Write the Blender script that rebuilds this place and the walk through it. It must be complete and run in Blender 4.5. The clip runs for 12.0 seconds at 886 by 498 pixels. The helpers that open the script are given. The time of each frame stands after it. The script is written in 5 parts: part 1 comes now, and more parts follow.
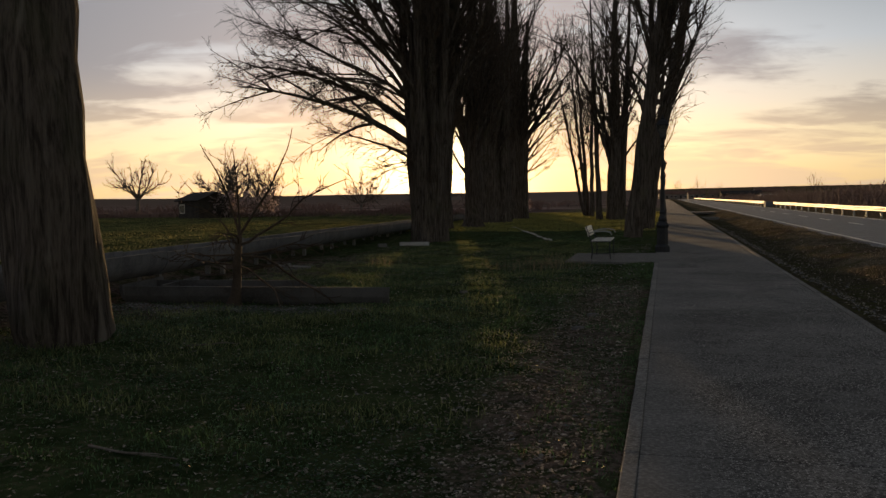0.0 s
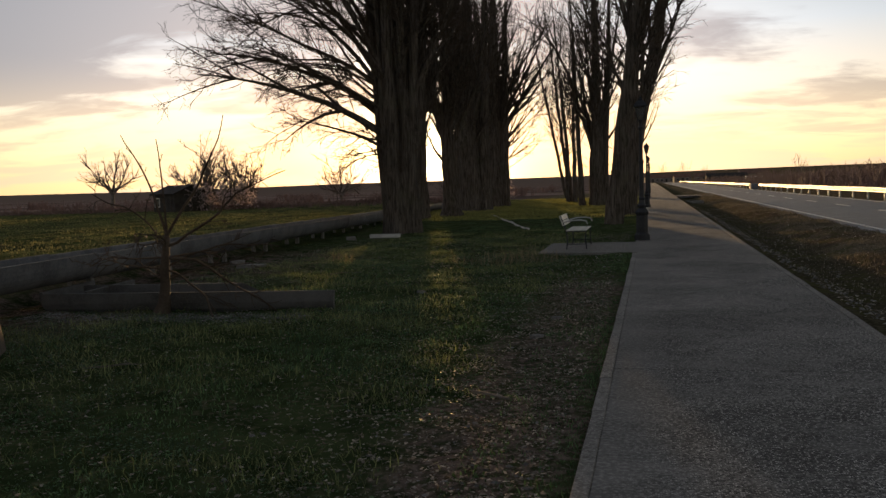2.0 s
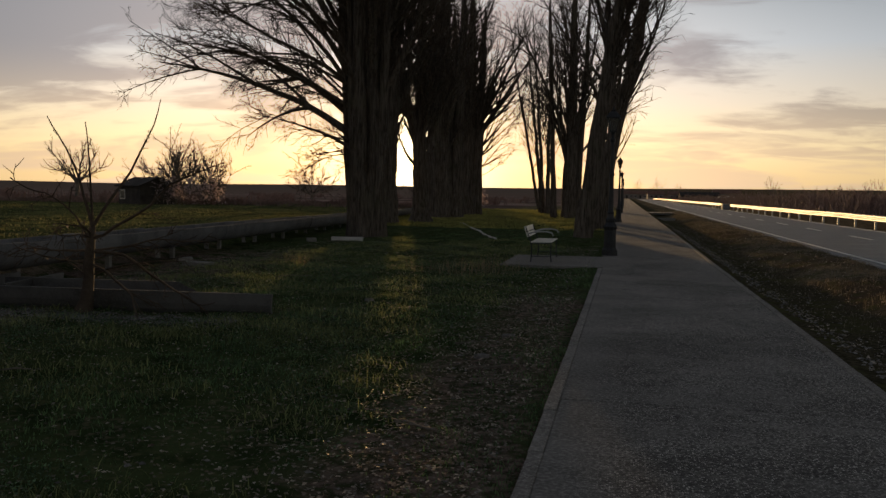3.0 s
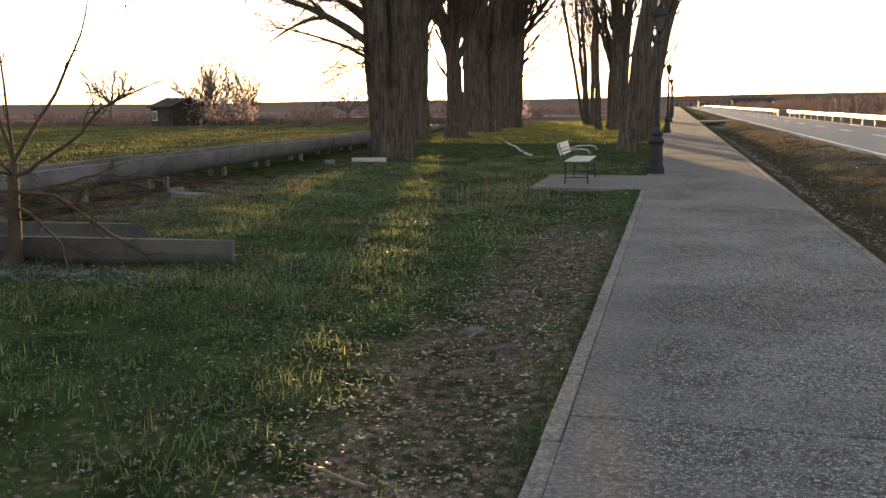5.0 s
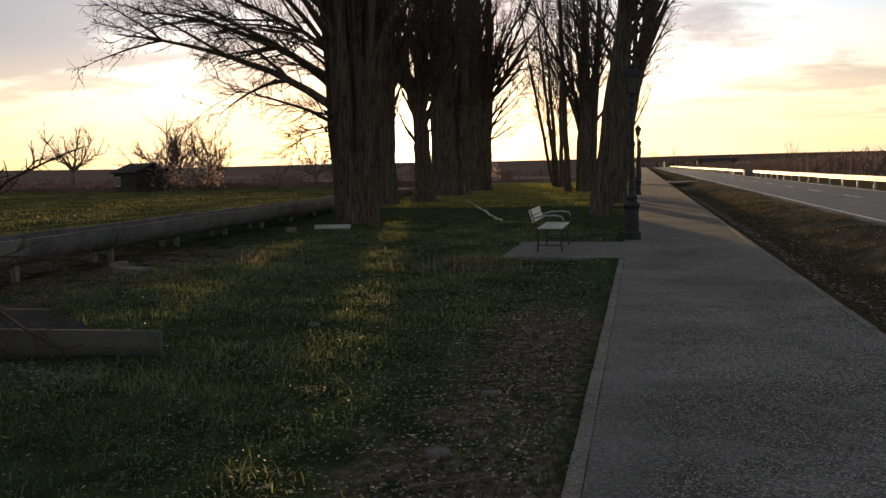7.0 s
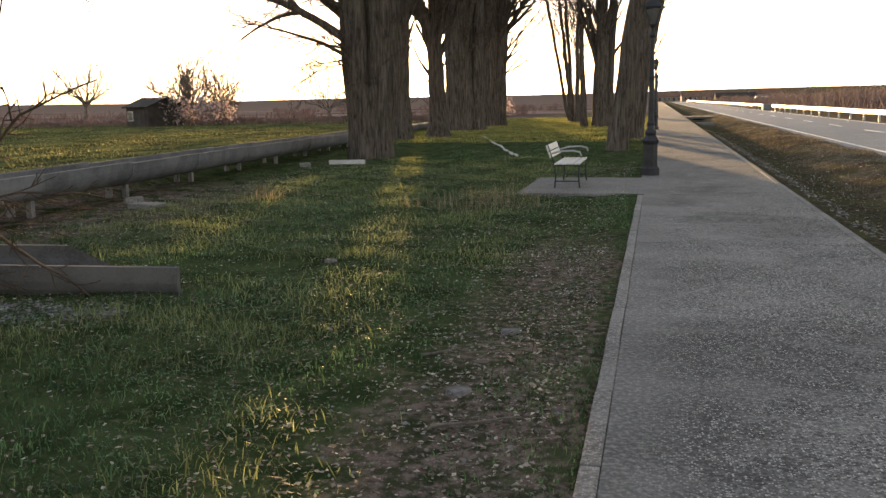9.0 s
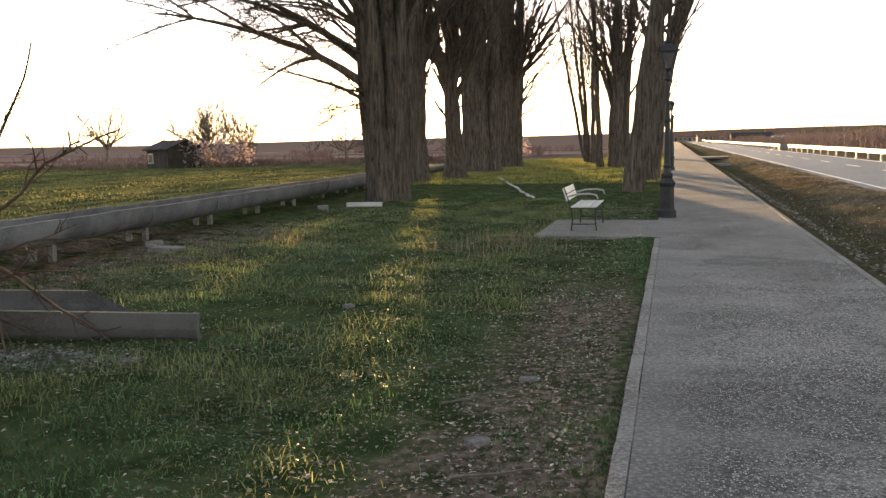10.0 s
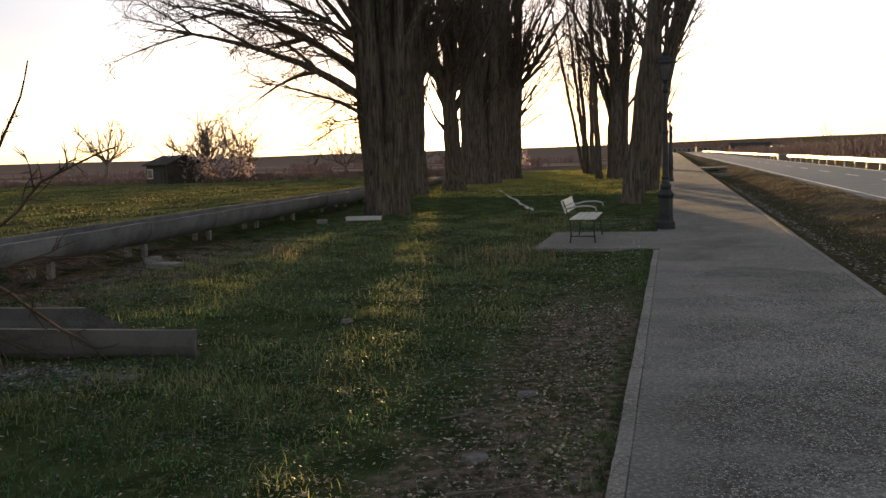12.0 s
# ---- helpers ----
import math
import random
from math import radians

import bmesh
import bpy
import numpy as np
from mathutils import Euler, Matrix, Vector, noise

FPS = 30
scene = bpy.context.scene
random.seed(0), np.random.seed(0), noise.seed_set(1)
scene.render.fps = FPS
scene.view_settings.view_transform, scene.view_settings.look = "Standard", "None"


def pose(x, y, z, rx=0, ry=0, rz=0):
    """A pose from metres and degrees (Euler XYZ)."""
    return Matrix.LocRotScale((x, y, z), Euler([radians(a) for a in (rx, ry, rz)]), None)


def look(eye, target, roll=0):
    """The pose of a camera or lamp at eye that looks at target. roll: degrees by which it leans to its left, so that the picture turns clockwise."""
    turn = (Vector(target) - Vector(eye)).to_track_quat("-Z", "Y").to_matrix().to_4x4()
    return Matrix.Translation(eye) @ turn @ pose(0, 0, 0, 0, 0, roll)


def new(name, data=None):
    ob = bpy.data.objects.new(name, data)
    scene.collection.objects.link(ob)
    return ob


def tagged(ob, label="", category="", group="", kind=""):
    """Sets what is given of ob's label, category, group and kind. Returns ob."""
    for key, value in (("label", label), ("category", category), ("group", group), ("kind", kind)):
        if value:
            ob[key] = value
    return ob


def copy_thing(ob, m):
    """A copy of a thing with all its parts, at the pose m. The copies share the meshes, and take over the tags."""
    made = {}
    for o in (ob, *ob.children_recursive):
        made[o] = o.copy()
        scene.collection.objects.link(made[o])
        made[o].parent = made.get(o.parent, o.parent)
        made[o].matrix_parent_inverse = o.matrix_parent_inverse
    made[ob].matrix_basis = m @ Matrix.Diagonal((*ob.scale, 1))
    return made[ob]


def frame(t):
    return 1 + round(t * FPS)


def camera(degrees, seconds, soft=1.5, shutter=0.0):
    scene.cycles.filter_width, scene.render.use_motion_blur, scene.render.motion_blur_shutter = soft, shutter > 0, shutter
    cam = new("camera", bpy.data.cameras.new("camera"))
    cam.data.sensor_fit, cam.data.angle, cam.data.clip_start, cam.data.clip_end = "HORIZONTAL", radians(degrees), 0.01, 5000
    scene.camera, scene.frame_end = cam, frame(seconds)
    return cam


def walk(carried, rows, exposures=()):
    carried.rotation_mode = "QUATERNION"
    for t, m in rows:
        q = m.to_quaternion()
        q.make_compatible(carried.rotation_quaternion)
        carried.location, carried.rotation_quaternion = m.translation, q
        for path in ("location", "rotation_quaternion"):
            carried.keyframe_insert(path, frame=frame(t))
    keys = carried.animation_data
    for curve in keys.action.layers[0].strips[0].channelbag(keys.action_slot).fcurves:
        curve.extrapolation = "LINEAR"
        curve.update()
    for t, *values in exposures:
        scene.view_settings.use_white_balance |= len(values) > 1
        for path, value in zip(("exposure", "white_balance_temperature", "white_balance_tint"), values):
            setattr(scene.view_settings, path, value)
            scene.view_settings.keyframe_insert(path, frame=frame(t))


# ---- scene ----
cam = camera(52.7, 12.0)
PATH = [
    (0, (0.227, 3.88, 1.446), (-0.255, 5.818, 1.335), -0.7),
    (0.5, (0.271, 4.035, 1.501), (-0.291, 5.948, 1.341), -4.0),
    (1, (0.323, 4.365, 1.499), (-0.155, 6.298, 1.309), -1.0),
    (1.5, (0.314, 4.821, 1.5), (-0.062, 6.776, 1.312), -2.0),
    (2, (0.4, 5.22, 1.484), (-0.056, 7.163, 1.345), -1.8),
    (2.5, (0.486, 5.592, 1.457), (0.011, 7.53, 1.314), -0.3),
    (2.7, (0.493, 5.762, 1.45), (0.072, 7.714, 1.326), 1.1),
    (4.3, (0.557, 7.547, 1.431), (0.232, 9.512, 1.253), -0.5),
    (4.5, (0.571, 7.752, 1.443), (0.17, 9.701, 1.246), -2.2),
    (5, (0.538, 8.215, 1.475), (0.044, 10.127, 1.159), -0.5),
    (5.5, (0.476, 8.68, 1.496), (0.071, 10.625, 1.265), -1.1),
    (6, (0.429, 9.105, 1.472), (-0.044, 11.038, 1.274), -0.4),
    (6.5, (0.361, 9.269, 1.517), (-0.059, 11.218, 1.358), 0.4),
    (6.7, (0.365, 9.279, 1.525), (-0.07, 11.224, 1.36), -1.0),
    (8.3, (0.298, 9.381, 1.526), (-0.128, 11.322, 1.301), -0.2),
    (8.5, (0.296, 9.385, 1.522), (-0.145, 11.316, 1.243), -0.6),
    (9, (0.291, 9.393, 1.523), (-0.17, 11.312, 1.2), -1.0),
    (9.5, (0.293, 9.379, 1.527), (-0.171, 11.3, 1.222), -1.2),
    (10, (0.287, 9.368, 1.58), (-0.211, 11.291, 1.346), -1.2),
    (10.5, (0.294, 9.369, 1.607), (-0.201, 11.305, 1.528), -1.1),
    (11, (0.295, 9.396, 1.593), (-0.195, 11.321, 1.36), -1.2),
    (11.5, (0.297, 9.408, 1.591), (-0.179, 11.335, 1.346), -1.1),
    (12, (0.309, 9.387, 1.593), (-0.19, 11.313, 1.387), -1.7),
]
EXPOSURES = [(0, -1.05), (0.5, -0.75), (1.0, -0.75), (1.5, -0.8), (2.0, -0.55), (2.5, -0.8), (4.3, -1.25), (4.6, -0.45), (5.0, 1.2), (5.5, 0.7), (6.0, 0.2), (6.5, -0.15), (8.3, -0.4), (8.5, 0.1), (9.0, 1.3), (9.5, 1.55), (10.0, 1.5), (10.5, -0.85), (11.0, -0.65), (11.5, 0.58), (12, 0.5)]
walk(cam, [(t, look(eye, target, roll)) for t, eye, target, roll in PATH], EXPOSURES)

# ---- world and sun ----
SUN_AZ, SUN_EL = radians(-13.8), radians(1.6)
SUN = Vector((math.sin(SUN_AZ) * math.cos(SUN_EL), math.cos(SUN_AZ) * math.cos(SUN_EL), math.sin(SUN_EL)))


class Nodes:
    """Short hand for node trees."""

    def __init__(self, tree):
        self.tree, self.links = tree, tree.links
        tree.nodes.clear()

    def add(self, kind, ins=None, **props):
        n = self.tree.nodes.new(kind)
        for key, value in props.items():
            if key == "operation":
                n.operation = value
            elif key == "blend":
                n.data_type, n.blend_type = "RGBA", value
            elif key == "kind":
                n.noise_type = value
            elif key == "normalize":
                n.normalize = value
            elif key == "feature":
                n.feature = value
        for key, value in (ins or {}).items():
            socket = n.inputs[key]
            if isinstance(value, bpy.types.NodeSocket):
                self.links.new(value, socket)
            else:
                socket.default_value = value
        return n

    def math(self, op, a, b=0.0, c=0.0):
        return self.add("ShaderNodeMath", {0: a, 1: b, 2: c}, operation=op).outputs[0]

    def noise(self, vector, scale, detail=4.0, rough=0.55, distort=0.0):
        return self.add("ShaderNodeTexNoise", {"Vector": vector, "Scale": scale, "Detail": detail, "Roughness": rough,
                                               "Distortion": distort}).outputs["Fac"]

    def step(self, value, low, high, to_low=0.0, to_high=1.0):
        n = self.add("ShaderNodeMapRange", {"Value": value, "From Min": low, "From Max": high, "To Min": to_low, "To Max": to_high})
        n.interpolation_type = "SMOOTHSTEP"
        return n.outputs[0]

    def mix(self, fac, a, b, blend="MIX"):
        n = self.add("ShaderNodeMix", blend=blend)
        for key, value in ((0, fac), (6, a), (7, b)):
            if isinstance(value, bpy.types.NodeSocket):
                self.links.new(value, n.inputs[key])
            elif key == 0:
                n.inputs[0].default_value = value
            else:
                n.inputs[key].default_value = (*value[:3], 1)
        return n.outputs[2]

    def ramp(self, fac, stops):
        n = self.add("ShaderNodeValToRGB", {"Fac": fac})
        e = n.color_ramp.elements
        while len(e) < len(stops):
            e.new(0.5)
        for el, (p, c) in zip(e, stops):
            el.position, el.color = p, (*c, 1)
        return n.outputs[0]


def build_world():
    world = bpy.data.worlds.new("evening_sky")
    scene.world = world
    world.use_nodes = True
    n = Nodes(world.node_tree)
    way = n.add("ShaderNodeTexCoord").outputs["Generated"]
    sky = n.add("ShaderNodeTexSky")
    sky.sky_type, sky.sun_disc = "NISHITA", False
    sky.sun_elevation, sky.sun_rotation = SUN_EL, SUN_AZ
    sky.air_density, sky.dust_density, sky.ozone_density = 1.0, 1.5, 1.0
    sep = n.add("ShaderNodeSeparateXYZ", {0: way})
    up = sep.outputs["Z"]
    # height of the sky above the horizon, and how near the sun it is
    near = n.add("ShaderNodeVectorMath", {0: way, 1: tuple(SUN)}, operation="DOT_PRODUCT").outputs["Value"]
    high = n.ramp(n.step(up, -0.02, 0.62), [
        (0.0, (1.9, 1.42, 0.74)), (0.03, (2.1, 1.76, 1.10)), (0.09, (1.7, 1.58, 1.40)),
        (0.19, (1.18, 1.33, 1.53)), (0.42, (0.46, 0.58, 0.74)), (1.0, (0.215, 0.215, 0.205))])
    # streaked cloud, flat and long near the horizon
    flat = n.math("ADD", n.math("ABSOLUTE", up), 0.16)
    cx = n.math("DIVIDE", sep.outputs["X"], flat)
    cy = n.math("DIVIDE", sep.outputs["Y"], flat)
    plane = n.add("ShaderNodeCombineXYZ", {0: cx, 1: n.math("MULTIPLY", cy, 1.7), 2: 0.0}).outputs[0]
    banks = n.noise(plane, 0.85, 7.0, 0.55, 0.5)
    wisps = n.noise(plane, 2.6, 6.0, 0.6, 0.8)
    thick = n.math("MULTIPLY", n.math("MULTIPLY", sep.outputs["X"], -0.16), n.step(up, 0.06, 0.13))
    cover = n.step(n.math("ADD", n.math("ADD", n.math("MULTIPLY", banks, 0.72), n.math("MULTIPLY", wisps, 0.28)), thick), 0.45, 0.58)
    shade = n.mix(cover, high, n.mix(n.step(up, 0.01, 0.15), (1.65, 1.34, 0.94), (0.60, 0.65, 0.79)))
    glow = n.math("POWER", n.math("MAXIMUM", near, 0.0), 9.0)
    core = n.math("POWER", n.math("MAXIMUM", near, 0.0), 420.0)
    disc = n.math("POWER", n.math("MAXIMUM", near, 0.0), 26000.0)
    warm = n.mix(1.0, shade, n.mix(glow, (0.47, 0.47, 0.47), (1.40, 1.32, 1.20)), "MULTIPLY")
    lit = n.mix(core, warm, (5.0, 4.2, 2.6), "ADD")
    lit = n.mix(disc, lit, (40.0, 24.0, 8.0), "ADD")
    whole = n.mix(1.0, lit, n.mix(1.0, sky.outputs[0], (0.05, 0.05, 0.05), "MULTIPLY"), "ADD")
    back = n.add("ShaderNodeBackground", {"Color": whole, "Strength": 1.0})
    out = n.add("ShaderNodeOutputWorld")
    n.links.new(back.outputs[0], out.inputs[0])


build_world()
sun_data = bpy.data.lights.new("sun", "SUN")
sun_data.energy, sun_data.angle, sun_data.color = 5.0, radians(0.6), (1.0, 0.62, 0.27)
sun = new("sun", sun_data)
sun.matrix_world = look(SUN * 50, (0, 0, 0))

# ---- materials ----


def surface(name, rough=0.8, metal=0.0, spec=0.3):
    m = bpy.data.materials.new(name)
    m.use_nodes = True
    n = Nodes(m.node_tree)
    bsdf = n.add("ShaderNodeBsdfPrincipled", {"Roughness": rough, "Metallic": metal, "Specular IOR Level": spec})
    out = n.add("ShaderNodeOutputMaterial")
    n.links.new(bsdf.outputs[0], out.inputs[0])
    return m, n, bsdf


def place(n):
    return n.add("ShaderNodeNewGeometry").outputs["Position"]


def bump(n, bsdf, height, strength=0.5, distance=0.02):
    b = n.add("ShaderNodeBump", {"Height": height, "Strength": strength, "Distance": distance})
    n.links.new(b.outputs[0], bsdf.inputs["Normal"])


def colour(n, bsdf, value):
    n.links.new(value, bsdf.inputs["Base Color"])


def mottled(name, dark, light, scale=6.0, fine=60.0, rough=0.8, relief=0.4, distance=0.01, metal=0.0, spec=0.3, vary=0.0, pieces=0.0):
    """Two-scale mottling: broad stains and fine grain."""
    m, n, bsdf = surface(name, rough, metal, spec)
    at = n.add("ShaderNodeTexCoord").outputs["Object"]
    broad, grain = n.noise(at, scale, 5.0), n.noise(at, fine, 3.0)
    both = n.math("ADD", n.math("MULTIPLY", broad, 0.65), n.math("MULTIPLY", grain, 0.35))
    c = n.mix(n.step(both, 0.32, 0.68), dark, light)
    if vary:
        r = n.add("ShaderNodeObjectInfo").outputs["Random"]
        k = n.math("ADD", n.math("MULTIPLY", r, vary), 1 - vary / 2)
        c = n.mix(1.0, c, n.add("ShaderNodeCombineXYZ", {0: k, 1: k, 2: k}).outputs[0], "MULTIPLY")
    if pieces:
        r = n.add("ShaderNodeNewGeometry").outputs["Random Per Island"]
        k = n.math("ADD", n.math("MULTIPLY", n.math("POWER", r, 1.6), pieces), 1 - pieces * 0.42)
        c = n.mix(1.0, c, n.add("ShaderNodeCombineXYZ", {0: k, 1: k, 2: k}).outputs[0], "MULTIPLY")
    colour(n, bsdf, c)
    if relief:
        bump(n, bsdf, grain, relief, distance)
    return m


def bark_material(name, dark, light):
    m, n, bsdf = surface(name, 0.95, 0, 0.1)
    at = place(n)
    s = n.add("ShaderNodeMapping", {"Vector": at, "Scale": (7.0, 7.0, 0.7)}).outputs[0]
    ridge = n.noise(s, 2.2, 5.0, 0.6, 0.4)
    fine = n.noise(s, 9.0, 4.0, 0.6)
    pale = n.step(n.noise(n.add("ShaderNodeMapping", {"Vector": at, "Scale": (5.0, 5.0, 0.35)}).outputs[0], 1.6, 3.0), 0.60, 0.72)
    moss = n.step(n.noise(at, 1.3, 4.0), 0.5, 0.7)
    c = n.mix(n.step(n.math("ADD", n.math("MULTIPLY", ridge, 0.7), n.math("MULTIPLY", fine, 0.3)), 0.36, 0.62), dark, light)
    c = n.mix(n.math("MULTIPLY", moss, 0.35), c, (0.10, 0.10, 0.06))
    c = n.mix(n.math("MULTIPLY", pale, 0.35), c, (0.32, 0.285, 0.245))
    colour(n, bsdf, c)
    bump(n, bsdf, n.math("ADD", ridge, n.math("MULTIPLY", fine, 0.4)), 1.0, 0.05)
    return m


M_BARK = bark_material("poplar_bark", (0.042, 0.034, 0.028), (0.165, 0.137, 0.112))
M_TWIG = mottled("twig_bark", (0.06, 0.045, 0.035), (0.13, 0.10, 0.075), 3.0, 30.0, 0.9, 0.2, 0.003, spec=0.1)
M_FRUIT_BARK = mottled("orchard_bark", (0.11, 0.093, 0.078), (0.27, 0.235, 0.20), 3.0, 30.0, 0.9, 0.3, 0.01, spec=0.1)


def ground_material():
    """Lawn, trodden earth, verge, tilled field and stubble, by where they lie."""
    m, n, bsdf = surface("ground", 1.0, 0, 0.0)
    at = place(n)
    sep = n.add("ShaderNodeSeparateXYZ", {0: at})
    x, y = sep.outputs["X"], sep.outputs["Y"]
    big, mid, fine, tiny = n.noise(at, 0.35, 4.0), n.noise(at, 2.2, 5.0), n.noise(at, 14.0, 4.0), n.noise(at, 70.0, 3.0)
    grass = n.mix(n.step(mid, 0.35, 0.65), (0.030, 0.045, 0.018), (0.068, 0.090, 0.037))
    grass = n.mix(n.step(fine, 0.5, 0.75), grass, (0.125, 0.125, 0.062))
    soil = n.mix(n.step(fine, 0.35, 0.65), (0.070, 0.050, 0.041), (0.205, 0.155, 0.127))
    soil = n.mix(n.step(tiny, 0.58, 0.7), soil, (0.34, 0.30, 0.25))
    straw = n.mix(n.step(fine, 0.35, 0.65), (0.13, 0.10, 0.065), (0.29, 0.235, 0.155))
    # bare strip beside the path, bare ground by the flume, tufts elsewhere
    wave = n.math("ADD", x, n.math("MULTIPLY", n.math("SUBTRACT", mid, 0.5), 1.5))
    bare = n.math("MULTIPLY", n.step(wave, -1.25, -0.75), n.step(wave, 0.25, -0.15))
    bare = n.math("MULTIPLY", bare, n.step(y, 21.0, 17.0))
    bare = n.math("MULTIPLY", bare, n.step(n.math("ADD", fine, n.math("MULTIPLY", big, 0.5)), 0.6, 0.85, 0.25, 1.0))
    left = n.math("MULTIPLY", n.step(wave, -5.6, -7.2), n.step(y, 29.0, 24.0))
    bare = n.math("MAXIMUM", bare, n.math("MULTIPLY", left, n.step(mid, 0.35, 0.6)))
    scraps = n.math("MULTIPLY", n.step(big, 0.48, 0.62), n.step(fine, 0.52, 0.62))
    c = n.mix(n.math("MAXIMUM", bare, n.math("MULTIPLY", scraps, 0.4)), grass, soil)
    # the far end of the lawn turns straw pale: sunlight put into the colour
    c = n.mix(n.math("MULTIPLY", n.step(y, 45.0, 70.0), 0.6), c, straw)
    # the field past the flume, in rows, and the stubble beyond its far edge
    row = n.add("ShaderNodeTexNoise", {"Vector": n.add("ShaderNodeMapping", {"Vector": at, "Rotation": (0, 0, 0.16), "Scale": (1.0, 0.16, 1.0)}).outputs[0],
                                       "Scale": 1.6, "Detail": 4.0}).outputs["Fac"]
    crop = n.mix(n.step(row, 0.42, 0.6), (0.055, 0.072, 0.028), (0.165, 0.17, 0.062))
    crop = n.mix(n.step(n.math("ADD", n.math("MULTIPLY", big, 0.6), n.math("MULTIPLY", fine, 0.4)), 0.5, 0.62, 0.0, 0.75), crop, (0.06, 0.05, 0.034))
    edge = n.math("ADD", n.math("ADD", x, n.math("MULTIPLY", y, 0.115)), 6.25)
    c = n.mix(n.step(edge, -0.6, -1.2), c, crop)
    bands = n.noise(n.add("ShaderNodeMapping", {"Vector": at, "Scale": (0.012, 0.05, 1.0)}).outputs[0], 1.0, 5.0)
    dry = n.mix(n.step(bands, 0.38, 0.62), (0.13, 0.092, 0.078), (0.33, 0.245, 0.21))
    dry = n.mix(n.step(n.noise(at, 0.16, 4.0), 0.5, 0.66), dry, (0.11, 0.085, 0.06))
    far = n.step(n.math("ADD", y, n.math("MULTIPLY", n.math("SUBTRACT", big, 0.5), 3.0)), 74.0, 77.0)
    far = n.math("MULTIPLY", far, n.step(x, -9.0, -13.0))
    c = n.mix(far, c, dry)
    c = n.mix(n.step(y, 110.0, 150.0), c, dry)
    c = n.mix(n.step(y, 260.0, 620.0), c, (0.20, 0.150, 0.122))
    # verge: darker ground in the ditch beside the path, dry grass on the bank of the road
    verge = n.mix(n.step(n.math("ADD", x, n.math("MULTIPLY", n.math("SUBTRACT", mid, 0.5), 1.8)), 3.5, 4.4), n.mix(n.step(fine, 0.4, 0.6), (0.045, 0.042, 0.026), (0.10, 0.085, 0.055)), n.mix(n.step(big, 0.35, 0.6), (0.09, 0.07, 0.05), straw))
    verge = n.mix(n.math("MULTIPLY", n.step(mid, 0.48, 0.6), 0.7), verge, (0.085, 0.085, 0.035))
    c = n.mix(n.step(x, 2.3, 2.5), c, verge)
    c = n.mix(n.step(x, 12.6, 14.0), c, n.mix(n.step(mid, 0.35, 0.65), (0.09, 0.065, 0.04), (0.24, 0.17, 0.10)))
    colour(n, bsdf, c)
    rough = n.math("MULTIPLY", n.math("ADD", fine, n.math("MULTIPLY", tiny, 0.5)), n.step(y, 160.0, 50.0, 0.06, 1.0))
    bump(n, bsdf, rough, 0.9, 0.04)
    return m


def concrete_material(name, dark, light, speck, rough=0.85, stones=1.0, cells=82.0, trowelled=False):
    """Concrete, stained along; stones: how far the stones in it show where it is worn."""
    m, n, bsdf = surface(name, rough, 0, 0.12)
    at = place(n)
    stain = n.noise(n.add("ShaderNodeMapping", {"Vector": at, "Scale": (0.5, 1.0, 1.0)}).outputs[0], 1.1, 6.0, 0.6)
    blot = n.noise(at, 4.5, 5.0, 0.65)
    fine = n.noise(at, 35.0, 4.0)
    grit = n.add("ShaderNodeTexVoronoi", {"Vector": at, "Scale": cells})
    tone = n.add("ShaderNodeSeparateXYZ", {0: grit.outputs["Color"]}).outputs["X"]
    coarse = n.step(grit.outputs["Distance"], 0.62, 0.30)
    c = n.mix(n.step(n.math("ADD", n.math("MULTIPLY", stain, 0.7), n.math("MULTIPLY", blot, 0.3)), 0.36, 0.64), dark, light)
    c = n.mix(n.step(fine, 0.42, 0.7, 0, 0.3), c, speck)
    worn = n.math("MULTIPLY", n.step(n.math("ADD", n.math("MULTIPLY", stain, 0.6), n.math("MULTIPLY", blot, 0.4)), 0.62, 0.44, 0.45, 1.0), stones)
    if trowelled:
        side = n.add("ShaderNodeSeparateXYZ", {0: at}).outputs["X"]
        worn = n.math("MULTIPLY", worn, n.step(n.math("ADD", side, n.math("MULTIPLY", blot, 0.5)), 0.35, 0.9, 0.1, 1.0))
        c = n.mix(n.math("MULTIPLY", worn, n.step(n.noise(at, 0.55, 4.0, 0.6, 0.6), 0.42, 0.62, 0.0, 0.7)), c, tuple(0.62 * v for v in dark))
    c = n.mix(n.math("MULTIPLY", worn, n.step(tone, 0.42, 0.20, 0.0, 0.8)), c, tuple(0.4 * v for v in dark))
    c = n.mix(n.math("MULTIPLY", worn, n.math("MULTIPLY", coarse, n.step(tone, 0.55, 0.95, 0.0, 0.95))), c, speck)
    r = n.add("ShaderNodeObjectInfo").outputs["Random"]
    k = n.math("ADD", n.math("MULTIPLY", r, 0.14), 0.93)
    c = n.mix(1.0, c, n.add("ShaderNodeCombineXYZ", {0: k, 1: k, 2: k}).outputs[0], "MULTIPLY")
    colour(n, bsdf, c)
    n.links.new(n.step(stain, 0.3, 0.7, rough - 0.2, rough + 0.05), bsdf.inputs["Roughness"])
    bump(n, bsdf, n.math("ADD", n.math("MULTIPLY", coarse, worn), n.math("MULTIPLY", fine, 0.5)), 0.3, 0.003)
    return m


